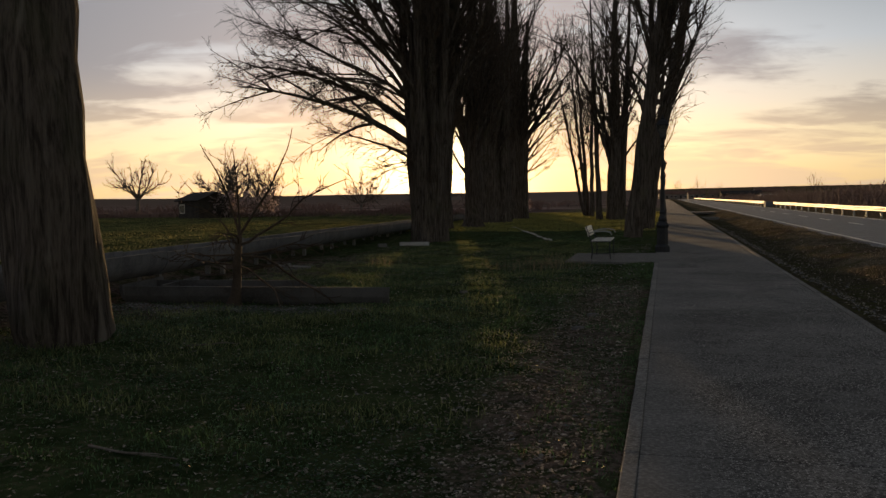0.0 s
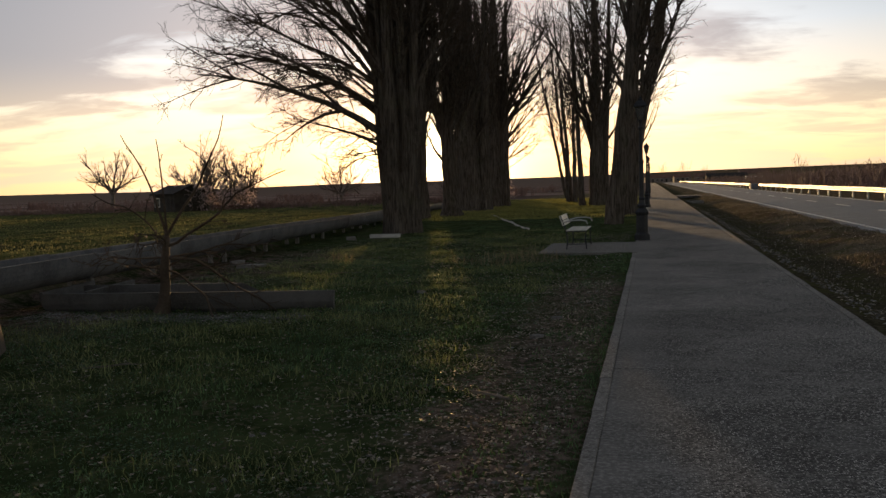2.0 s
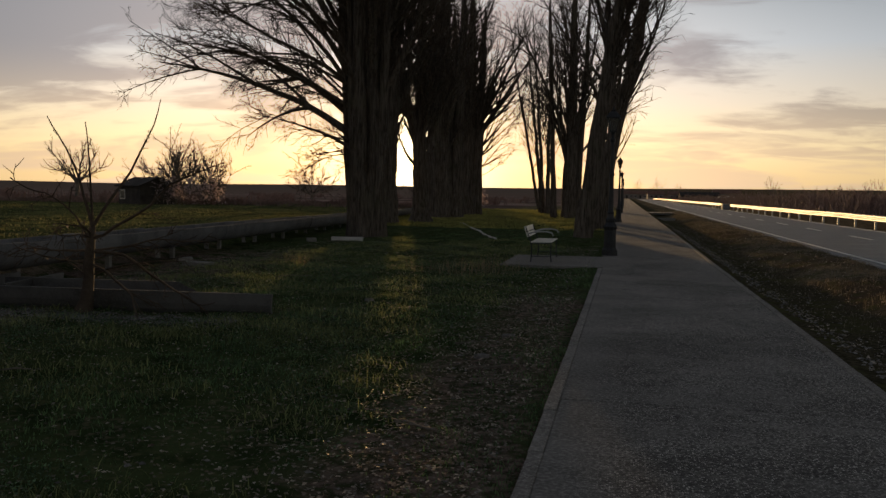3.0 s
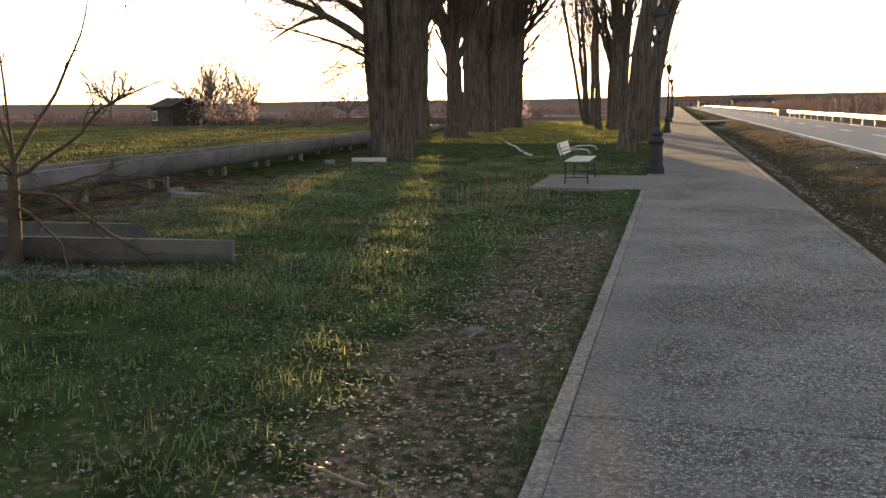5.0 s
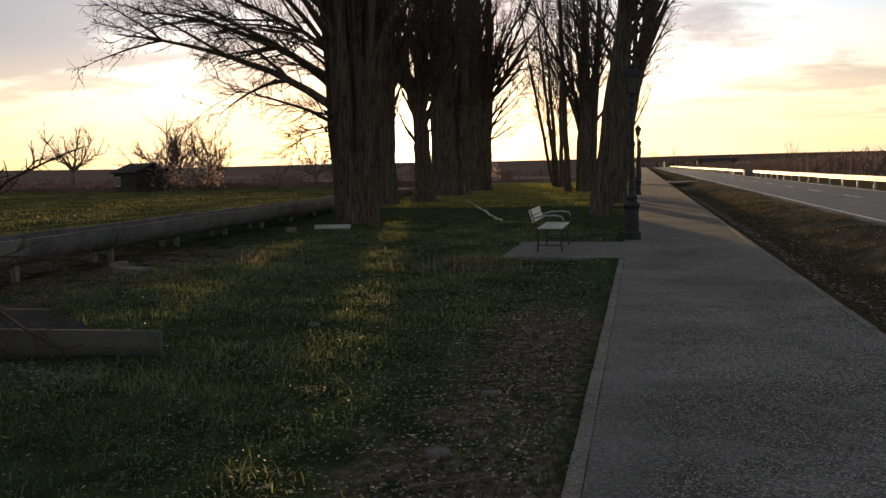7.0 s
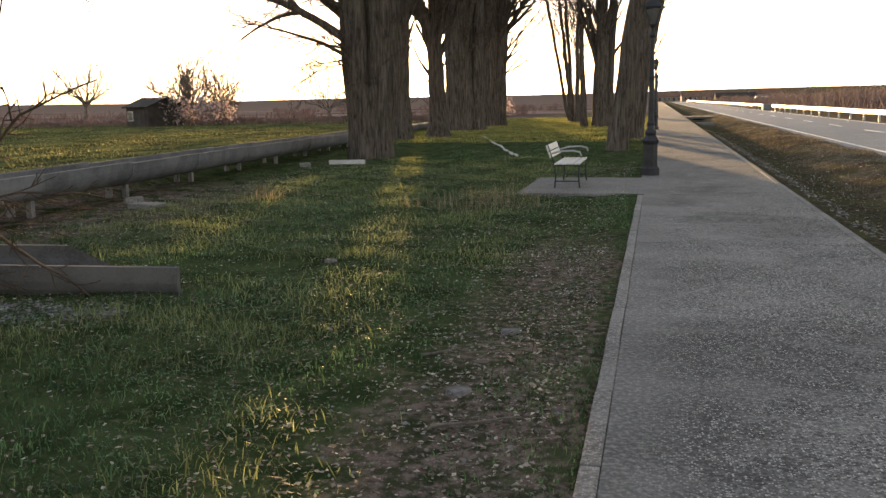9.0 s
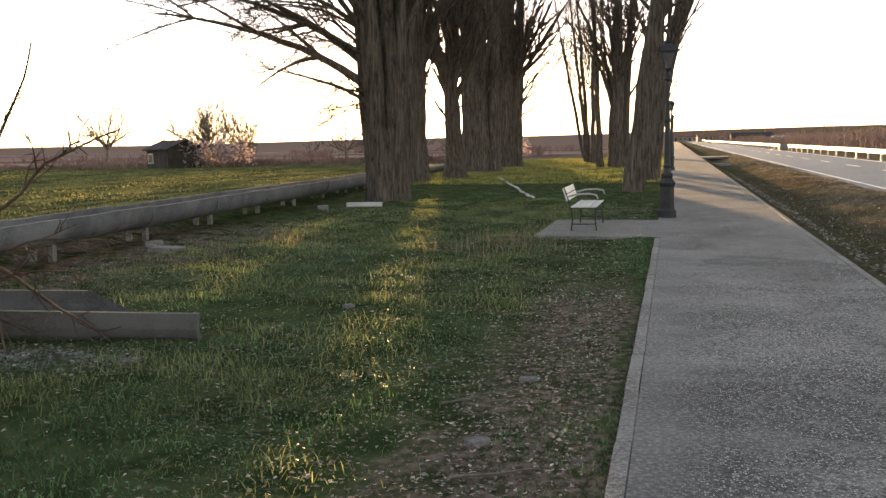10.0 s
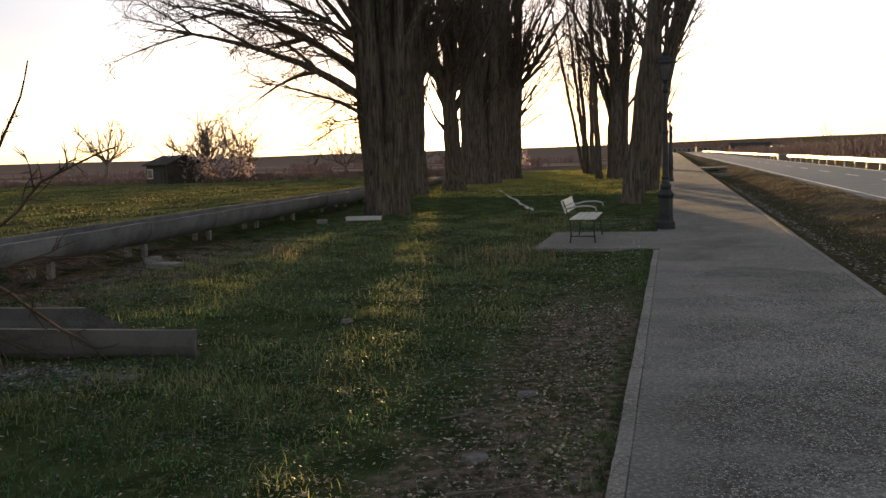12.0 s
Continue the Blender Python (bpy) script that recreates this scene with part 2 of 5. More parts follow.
M_GROUND = ground_material()
M_PATH = concrete_material("path_concrete", (0.11, 0.104, 0.095), (0.205, 0.193, 0.178), (0.62, 0.59, 0.54), 0.95, trowelled=True)
M_KERB = concrete_material("kerb_concrete", (0.145, 0.135, 0.122), (0.25, 0.233, 0.212), (0.55, 0.52, 0.48), 0.95, 0.5)
M_FLUME = concrete_material("flume_concrete", (0.09, 0.093, 0.10), (0.195, 0.198, 0.205), (0.28, 0.28, 0.28), stones=0.15)
M_OLD = concrete_material("mossy_concrete", (0.075, 0.073, 0.07), (0.165, 0.16, 0.155), (0.2, 0.19, 0.18), stones=0.2)
M_ROAD = concrete_material("asphalt", (0.085, 0.086, 0.092), (0.15, 0.15, 0.16), (0.24, 0.24, 0.24), 0.65, 0.5)
M_LINE = mottled("road_paint", (0.45, 0.45, 0.43), (0.75, 0.75, 0.72), 2.0, 25.0, 0.7)
M_IRON = mottled("painted_iron", (0.016, 0.017, 0.02), (0.04, 0.042, 0.047), 5.0, 60.0, 0.45, 0.2, 0.002, 0.4, 0.5)
M_ZINC = mottled("galvanised_steel", (0.36, 0.36, 0.35), (0.52, 0.52, 0.50), 4.0, 40.0, 0.55, 0.1, 0.002, 0.9, 0.5)
M_BENCH = mottled("bench_slat_paint", (0.52, 0.50, 0.45), (0.74, 0.72, 0.66), 8.0, 70.0, 0.5, 0.2, 0.002)
M_PLASTER = mottled("old_plaster", (0.45, 0.42, 0.38), (0.70, 0.67, 0.62), 1.5, 30.0, 0.9)
M_SHED = mottled("weathered_boards", (0.035, 0.03, 0.026), (0.075, 0.064, 0.054), 2.0, 30.0, 0.9)
M_ROOF = mottled("old_roof", (0.028, 0.024, 0.022), (0.06, 0.05, 0.044), 1.0, 12.0, 0.95)
M_GRASS = mottled("grass_blade", (0.046, 0.100, 0.036), (0.140, 0.225, 0.088), 1.2, 9.0, 0.45, 0.0, spec=0.5, pieces=1.4)
M_CLOVER = mottled("clover_leaf", (0.04, 0.092, 0.036), (0.125, 0.205, 0.097), 1.5, 9.0, 0.5, 0.0, pieces=1.6)
# far lawn blades, coloured brighter and golder to look sunlit
M_SUNLIT = mottled("sunlit_grass", (0.17, 0.18, 0.05), (0.42, 0.39, 0.12), 0.35, 5.0, 0.7, 0.0, pieces=0.8)
M_TUFT = mottled("tuft_blade", (0.11, 0.14, 0.05), (0.34, 0.36, 0.15), 0.5, 7.0, 0.55, 0.0, pieces=0.9)
M_FIELD = mottled("field_tuft", (0.11, 0.115, 0.048), (0.27, 0.25, 0.10), 0.25, 5.0, 0.7, 0.0, pieces=0.9)
M_STRAW = mottled("dry_grass_blade", (0.17, 0.13, 0.08), (0.42, 0.34, 0.21), 1.2, 9.0, 0.7, 0.0, pieces=0.8)
M_VERGE = mottled("verge_blade", (0.10, 0.085, 0.062), (0.27, 0.225, 0.165), 1.2, 9.0, 0.8, 0.0, pieces=0.9)
M_LITTER = mottled("dead_leaf", (0.16, 0.115, 0.085), (0.55, 0.49, 0.42), 6.0, 40.0, 0.8, 0.0, pieces=1.2)
M_SHRUB = mottled("thicket_twigs", (0.17, 0.11, 0.095), (0.34, 0.23, 0.19), 0.3, 4.0, 0.9, 0.0)
M_BLOSSOM = mottled("pale_blossom", (0.42, 0.31, 0.30), (0.62, 0.50, 0.48), 3.0, 20.0, 0.8, 0.0)

# ---- mesh helpers ----


def mesh_of(name, verts, faces, material, smooth=False):
    me = bpy.data.meshes.new(name)
    me.from_pydata([tuple(v) for v in verts], [], faces)
    if material:
        me.materials.append(material)
    if smooth:
        me.shade_smooth()
    me.update()
    return me


def part(name, bm, material, parent, label="", smooth=False):
    """Links a bmesh, or a mesh, as one object under a thing or a part."""
    if isinstance(bm, bmesh.types.BMesh):
        me = bpy.data.meshes.new(name)
        bmesh.ops.recalc_face_normals(bm, faces=bm.faces)
        bm.to_mesh(me)
        bm.free()
        me.materials.append(material)
        if smooth:
            me.shade_smooth()
    else:
        me = bm
    ob = new(name, me)
    if parent:
        ob.parent = parent
    return tagged(ob, label)


def box(sx, sy, sz, at=(0, 0, 0), bevel=0.0, turn=None, bm=None):
    """A box of that size whose base's middle is at that place."""
    own = bmesh.new()
    bmesh.ops.create_cube(own, size=1)
    bmesh.ops.transform(own, matrix=Matrix.Diagonal((sx, sy, sz, 1)), verts=own.verts)
    if bevel:
        bmesh.ops.bevel(own, geom=own.edges[:], offset=bevel, segments=2, affect="EDGES", profile=0.5)
    m = Matrix.Translation((0, 0, sz / 2))
    m = Matrix.Translation(at) @ (turn or Matrix()) @ m
    bmesh.ops.transform(own, matrix=m, verts=own.verts)
    if bm is None:
        return own
    tmp = bpy.data.meshes.new("tmp")
    own.to_mesh(tmp)
    own.free()
    bm.from_mesh(tmp)
    bpy.data.meshes.remove(tmp)
    return bm


def lathe(profile, sides=20, bm=None, square=False):
    """Turned about z from (radius, height) pairs."""
    bm = bm or bmesh.new()
    rings = []
    for r, z in profile:
        ring = []
        for k in range(sides):
            a = 2 * math.pi * (k + 0.5) / sides
            ring.append(bm.verts.new((r * math.cos(a), r * math.sin(a), z)))
        rings.append(ring)
    for a, b in zip(rings, rings[1:]):
        for k in range(sides):
            bm.faces.new((a[k], a[(k + 1) % sides], b[(k + 1) % sides], b[k]))
    bm.faces.new(rings[0][::-1])
    bm.faces.new(rings[-1])
    return bm


def empty(name, at, turn=0.0):
    ob = new(name)
    ob.empty_display_size = 0.2
    ob.matrix_world = pose(*at, 0, 0, turn)
    return ob


class Tubes:
    """Gathers tapered tubes into one mesh."""

    def __init__(self):
        self.sets = {}

    def add(self, pts, radii, sides=6, flute=None):
        pts = np.asarray(pts, float)
        if flute is not None:
            a = np.arange(sides) * 2 * math.pi / sides
            k = flute(np.linspace(0, 1, len(pts))[:, None], a[None, :])
        else:
            k = np.ones((1, 1))
        self.sets.setdefault((len(pts), sides), []).append((pts, np.asarray(radii, float), k))

    def mesh(self, name, material, smooth=True):
        verts, faces, base = [], [], 0
        for (n, sides), tubes in self.sets.items():
            pts = np.stack([t[0] for t in tubes])
            rad = np.stack([t[1] for t in tubes])[:, :, None] * np.stack([np.broadcast_to(t[2], (n, sides)) for t in tubes])
            tan = np.gradient(pts, axis=1)
            tan /= np.linalg.norm(tan, axis=2)[:, :, None] + 1e-9
            ref = np.where(np.abs(tan[:, :1, :1]) < 0.8, np.array((1.0, 0, 0)), np.array((0, 1.0, 0)))
            side = ref - tan * (tan * ref).sum(2)[:, :, None]
            side /= np.linalg.norm(side, axis=2)[:, :, None] + 1e-9
            other = np.cross(tan, side)
            a = np.arange(sides) * 2 * math.pi / sides
            ring = pts[:, :, None] + (side[:, :, None] * np.cos(a)[:, None] + other[:, :, None] * np.sin(a)[:, None]) * rad[..., None]
            m = len(tubes)
            verts.append(ring.reshape(-1, 3))
            first = base + np.arange(m)[:, None, None] * (n * sides)
            row = np.arange(n - 1)[None, :, None] * sides
            k = np.arange(sides)[None, None, :]
            j = (k + 1) % sides
            quad = np.stack([first + row + k, first + row + j, first + row + sides + j, first + row + sides + k], -1).reshape(-1, 4)
            faces.extend(quad.tolist())
            if sides > 3:
                faces.extend((first[:, 0] + (n - 1) * sides + np.arange(sides)[None]).tolist())
            base += m * n * sides
        return mesh_of(name, np.concatenate(verts).tolist(), faces, material, smooth)


def bent(rng, start, way, length, steps, lift, wander):
    """Points of a branch: it wanders, and lift bends it up (or down)."""
    seg = length / steps
    px, py, pz = (float(v) for v in start)
    dx, dy, dz = (float(v) for v in way)
    k = 1 / math.sqrt(dx * dx + dy * dy + dz * dz)
    dx, dy, dz = dx * k, dy * k, dz * k
    jig = rng.normal(0, wander, (steps, 3)).tolist()
    pts = [(px, py, pz)]
    for jx, jy, jz in jig:
        dx, dy, dz = dx + jx, dy + jy, dz + jz + lift * seg
        k = 1 / math.sqrt(dx * dx + dy * dy + dz * dz)
        dx, dy, dz = dx * k, dy * k, dz * k
        px, py, pz = px + dx * seg, py + dy * seg, pz + dz * seg
        pts.append((px, py, pz))
    return np.array(pts)


def side_way(rng, d, angle, roll):
    """A way that leaves d by that angle."""
    x, y, z = (float(v) for v in d)
    k = 1 / (math.sqrt(x * x + y * y + z * z) + 1e-9)
    x, y, z = x * k, y * k, z * k
    if abs(z) < 0.9:
        ux, uy, uz = y, -x, 0.0
    else:
        ux, uy, uz = 0.0, z, -y
    k = 1 / math.sqrt(ux * ux + uy * uy + uz * uz)
    ux, uy, uz = ux * k, uy * k, uz * k
    wx, wy, wz = y * uz - z * uy, z * ux - x * uz, x * uy - y * ux
    c, s, ca, sa = math.cos(roll), math.sin(roll), math.cos(angle), math.sin(angle)
    return np.array((x * ca + (ux * c + wx * s) * sa, y * ca + (uy * c + wy * s) * sa, z * ca + (uz * c + wz * s) * sa))


def twigs_on(rng, tubes, pts, r0, density, length, lift, depth=2, angle=(0.45, 0.95), first=0.25, thin=0.0045):
    """Side shoots along a branch, and shoots on those."""
    seglen = np.linalg.norm(np.diff(pts, axis=0), axis=1)
    total = seglen.sum()
    count = max(1, int(total * density))
    for _ in range(count):
        f = first + (1 - first) * rng.random() ** 0.8
        i = min(int(f * (len(pts) - 1)), len(pts) - 2)
        g = f * (len(pts) - 1) - i
        at = pts[i] * (1 - g) + pts[i + 1] * g
        d = pts[i + 1] - pts[i]
        l = length * (0.45 + 0.75 * rng.random()) * (1.15 - 0.6 * f)
        r = max(thin, min(r0 * (1 - f) * 0.7 + thin, l * 0.011 + thin))
        way = side_way(rng, d, rng.uniform(*angle), rng.uniform(0, 6.28))
        q = bent(rng, at, way, l, 4 if depth > 1 else 3, lift, 0.13)
        tubes.add(q, np.linspace(r, thin * 0.7, len(q)), 3)
        if depth > 1:
            twigs_on(rng, tubes, q, r, density * 1.7, length * 0.42, lift, depth - 1, angle, 0.15, thin)


def fluted(seed, amount, flare):
    r = np.random.RandomState(seed)
    ks, ph, am = r.randint(3, 13, 8), r.uniform(0, 6.28, 8), r.uniform(0.3, 1.0, 8)

    def f(h, a):
        out = 1 + 0 * (h + a)
        for k, p, m in zip(ks, ph, am):
            out = out + amount * m / (1 + 0.12 * k) * np.cos(k * a + p + 2.2 * math.sin(p) * h)
        out = out + 1.1 * amount * np.cos(2 * a + ph[1] + 9 * h) * np.cos(17 * h + ph[2]) + 0.75 * amount * np.cos(3 * a + ph[3] - 21 * h)
        return out * (1 + flare * np.exp(-h * 16) * (1 + 0.35 * np.cos(5 * a + ph[0])))
    return f


def poplar(at, height, radius, seed, lean=(0, 0), limbs=26, low=2.6, spread=0.55, limb_len=5.0, density=1.9, extra=(), stems=(), label="", twig=0.006, sides=28, uprights=0, flare=0.2, folds=0.055, shoots=18, splay=0.035):
    """A bare poplar: fluted trunk, steep limbs, and a crown of shoots. extra: (height, azimuth, rise, length, lift, radius) of chosen limbs;
    stems: (azimuth, offset, radius, height) of lesser trunks grown together with the first."""
    rng = np.random.RandomState(seed)
    tree = empty("poplar_tree", (at[0], at[1], -0.08))
    steps = 26
    hs = np.linspace(0, 1, steps) ** 1.25 * height
    wob = np.cumsum(rng.normal(0, 0.03, (steps, 2)), axis=0)
    pts = np.column_stack([lean[0] * hs + wob[:, 0], lean[1] * hs + wob[:, 1], hs])
    rad = radius * (1 - 0.88 * (hs / height) ** 1.25)
    t = Tubes()
    t.add(pts, rad, sides, fluted(seed, folds, flare))
    part("trunk", t.mesh("trunk", M_BARK), M_BARK, tree)
    for az, off, r, h in stems:
        s = Tubes()
        hh = np.linspace(0, 1, 18) ** 1.2 * h
        b = np.array((math.cos(az), math.sin(az)))
        wander = np.cumsum(rng.normal(0, 0.02, (18, 2)), axis=0)
        sp = np.column_stack([b[0] * (off + splay * hh) + wander[:, 0] + lean[0] * hh, b[1] * (off + splay * hh) + wander[:, 1] + lean[1] * hh, hh])
        s.add(sp, r * (1 - 0.8 * (hh / h)), 18, fluted(seed + int(az * 10) + 7, folds * 1.15, 0.25))
        part("trunk", s.mesh("stem", M_BARK), M_BARK, tree)
    crown = Tubes()
    for k in range(shoots):
        h = rng.uniform(0.7, low + 2.5)
        i = min(np.searchsorted(hs, h), steps - 1)
        az = rng.uniform(0, 6.28)
        out = np.array((math.cos(az), math.sin(az), 0.0))
        q = bent(rng, pts[i] + out * rad[i] * rng.uniform(1.0, 1.0 + 0.6 * bool(stems)), out + np.array((0, 0, rng.uniform(0.2, 1.6))), rng.uniform(0.3, 1.1), 5, rng.uniform(-0.3, 0.5), 0.15)
        crown.add(q, np.linspace(0.009, 0.004, 6), 3)
        twigs_on(rng, crown, q, 0.006, 3.0, 0.3, 0.2, 1, thin=0.004)
    made = list(extra)
    for k in range(limbs):
        z = low + (height * 0.86 - low) * (k / limbs) ** 1.25
        top = z / height
        made.append((z, 2.4 * k + rng.uniform(-0.5, 0.5), rng.uniform(0.75, 1.1), limb_len * (1.1 - 0.75 * top) * rng.uniform(0.75, 1.15), 0.10, radius * 0.30 * (1.05 - top) * rng.uniform(0.6, 1.1)))
    for k in range(uprights):
        made.append((low + rng.uniform(-0.9, 2.6), 6.28 * k / uprights + rng.uniform(-0.3, 0.3), rng.uniform(1.22, 1.42), height * rng.uniform(0.4, 0.6), 0.015, radius * rng.uniform(0.20, 0.36)))
    for z, az, rise, length, lift, r in made:
        i = min(np.searchsorted(hs, z), steps - 1)
        start = pts[i - 1] + (pts[i] - pts[i - 1]) * ((z - hs[i - 1]) / max(hs[i] - hs[i - 1], 1e-6))
        way = np.array((math.cos(az) * math.cos(rise), math.sin(az) * math.cos(rise), math.sin(rise)))
        q = bent(rng, start, way, length, 12, lift, 0.045)
        limb = Tubes()
        limb.add(q, r * (1 - 0.88 * np.linspace(0, 1, len(q)) ** 0.8), 7)
        # forks of the limb
        for _ in range(max(2, int(length * 0.9))):
            j = rng.randint(3, len(q) - 1)
            w = side_way(rng, q[j + 1] - q[j], rng.uniform(0.3, 0.65), rng.uniform(0, 6.28))
            fl = length * rng.uniform(0.28, 0.5)
            fr = r * (1 - 0.85 * j / len(q)) * 0.6
            fq = bent(rng, q[j], w, fl, 7, lift, 0.07)
            limb.add(fq, np.linspace(fr, 0.008, len(fq)), 5)
            twigs_on(rng, crown, fq, fr, density, 1.0, 0.10, 2, thin=twig)
        part("limb", limb.mesh("limb", M_BARK), M_BARK, tree)
        twigs_on(rng, crown, q, r, density, 1.25, 0.12, 2, thin=twig)
    ob = part("crown", crown.mesh("crown", M_TWIG), M_TWIG, tree)
    tagged(ob, kind="stuff")
    return tagged(tree, label or "bare fluted poplar with steep limbs and fine twigs", "tree", "row of poplars")

# ---- ground, path and road ----
PATH_W = 2.46


def flume_x(y):
    return -6.46 - 0.115 * y


def ramp01(v, a, b):
    t = np.clip((v - a) / (b - a), 0, 1)
    return t * t * (3 - 2 * t)


def ground_height(x, y):
    """Lawn just below the path, a ditch and a bank by the road, a field behind the flume, a far ridge."""
    lump = (0.020 * np.sin(x * 2.3 + 1.1 * np.sin(y * 0.9)) * np.sin(y * 1.7 + x * 0.7) + 0.013 * np.sin(x * 5.1 + y * 3.3) * np.sin(y * 4.3 - x * 2.2)
            + 0.009 * np.sin(x * 11.0 + 3 * np.sin(y * 2.1)) * np.sin(y * 9.0 + 2 * np.sin(x * 1.9)))
    z = -0.055 + 0.04 * ramp01(x, -0.9, -0.1) + lump * (1 - 0.75 * ramp01(x, -0.6, -0.1)) * ramp01(y, -4, 2) * (1 - ramp01(y, 90, 120))
    z = z - 0.10 * ramp01(x, -0.01, 0.04) * (1 - ramp01(x, PATH_W - 0.04, PATH_W + 0.01))
    ditch = ramp01(x, PATH_W + 0.1, PATH_W + 0.8) * (1 - ramp01(x, 3.6, 5.0))
    z = z - 0.22 * ditch + (0.05 + 1.6 * lump) * ramp01(x, 3.6, 5.0) * (1 - ramp01(x, 5.6, 6.0))
    z = z - 0.10 * ramp01(x, 5.8, 6.0) * (1 - ramp01(x, 12.4, 12.7))
    z = z + 0.35 * np.exp(-((y - 73.5 + 0.04 * x) / 1.5) ** 2) * ramp01(-x, 12, 16)
    z = z + 0.2 * ramp01(flume_x(y) - x, 0.1, 0.9) * (1 - ramp01(y, 70, 90))
    far = ramp01(y, 500, 2100)
    z = z + far * (15 + 3.0 * np.sin(x * 0.0021 + 1) + 1.5 * np.sin(x * 0.0071) + 9 * ramp01(x, 100, 900))
    return z


def build_ground():
    xs = np.concatenate([-np.geomspace(3600, 13, 46), np.arange(-12.6, 7.01, 0.14), np.linspace(7.3, 13, 20), np.geomspace(13.6, 3600, 40)])
    xs = np.sort(np.concatenate([xs, (-0.01, 0.04, PATH_W - 0.04, PATH_W + 0.01)]))
    ys = np.concatenate([-np.geomspace(900, 4, 16), np.linspace(-3, 7, 30), np.arange(7.2, 40.01, 0.14), np.geomspace(40.4, 4200, 170)])
    X, Y = np.meshgrid(xs, ys)
    Z = ground_height(X, Y)
    nx, ny = len(xs), len(ys)
    idx = np.arange(nx * ny).reshape(ny, nx)
    faces = np.stack([idx[:-1, :-1], idx[:-1, 1:], idx[1:, 1:], idx[1:, :-1]], -1).reshape(-1, 4)
    me = mesh_of("ground", np.stack([X, Y, Z], -1).reshape(-1, 3).tolist(), faces.tolist(), M_GROUND, True)
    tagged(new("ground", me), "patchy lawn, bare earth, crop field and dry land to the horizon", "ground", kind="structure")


build_ground()


def build_road():
    road = empty("road", (0, 0, 0))
    tagged(road, "grey asphalt country road with worn white lines", "road", kind="structure")
    ys = np.concatenate([np.linspace(-60, 40, 6), np.linspace(60, 700, 20)])
    xs = np.array((5.75, 5.95, 6.6, 9.0, 11.6, 12.3, 12.5))
    zs = np.array((-0.16, 0.0, 0.01, 0.05, 0.01, 0.0, -0.16))
    v = [(x, y, z) for y in ys for x, z in zip(xs, zs)]
    n = len(xs)
    f = [(j * n + i, j * n + i + 1, (j + 1) * n + i + 1, (j + 1) * n + i) for j in range(len(ys) - 1) for i in range(n - 1)]
    part("carriageway", mesh_of("carriageway", v, f, M_ROAD), None, road)

    def strip(name, x, w, y0, y1, z):
        part(name, box(w, y1 - y0, 0.006, (x, (y0 + y1) / 2, z)), M_LINE, road)
    strip("edge_line", 6.28, 0.12, -60, 600, 0.006)
    strip("edge_line", 11.95, 0.12, -60, 600, 0.007)
    dash = box(0.11, 3.2, 0.006)
    me = bpy.data.meshes.new("dash")
    dash.to_mesh(me)
    dash.free()
    me.materials.append(M_LINE)
    for k in range(28):
        ob = part("centre_dash", me, None, road)
        ob.location = (9.05, 16 + 8.5 * k, 0.051)


build_road()


def build_path():
    path = empty("pavement", (0, 0, 0))
    tagged(path, "straight footpath of worn washed concrete slabs", "footpath", kind="structure")
    slab_len = 3.4

    def slab_mesh(seed):
        rng = random.Random(seed)
        bm = box(PATH_W - 0.178, slab_len - 0.012, 0.14, (0, 0, -0.14), 0.008)
        bmesh.ops.rotate(bm, verts=bm.verts, matrix=Matrix.Rotation(rng.uniform(-0.001, 0.001), 3, "Y"))
        me = bpy.data.meshes.new("slab")
        bm.to_mesh(me)
        bm.free()
        me.materials.append(M_PATH)
        return me
    kinds = [slab_mesh(k) for k in range(4)]
    for k in range(64):
        ob = part("slab", kinds[k % 4], None, path)
        ob.location = (PATH_W / 2 + 0.0, 15.76 - slab_len * 4.5 + slab_len * k, random.uniform(-0.002, 0.002))
    far = 15.76 - slab_len * 5 + slab_len * 64
    part("slab", box(PATH_W - 0.178, 260, 0.14, (PATH_W / 2, far + 130, -0.14)), M_PATH, path)
    # low kerb stones on both sides, a little proud and uneven
    me = bpy.data.meshes.new("kerb_stone")
    bm = box(0.088, 0.992, 0.2, (0, 0, -0.2), 0.01)
    bm.to_mesh(me)
    bm.free()
    me.materials.append(M_KERB)
    for side_x in (0.044, PATH_W - 0.044):
        for k in range(120):
            y = 0.5 + k
            if side_x < 1 and 24.3 < y < 27.5:
                continue
            ob = part("kerb_stone", me, None, path)
            ob.location = (side_x + random.uniform(-0.003, 0.003), y, 0.006 + random.uniform(-0.003, 0.003))
            ob.rotation_euler = (random.uniform(-0.003, 0.003), 0, random.uniform(-0.006, 0.006))
        part("kerb_stone", box(0.088, 200, 0.2, (side_x, 220.5, -0.19)), M_KERB, path)


# ---- trees ----
LEFT = math.pi + 0.29


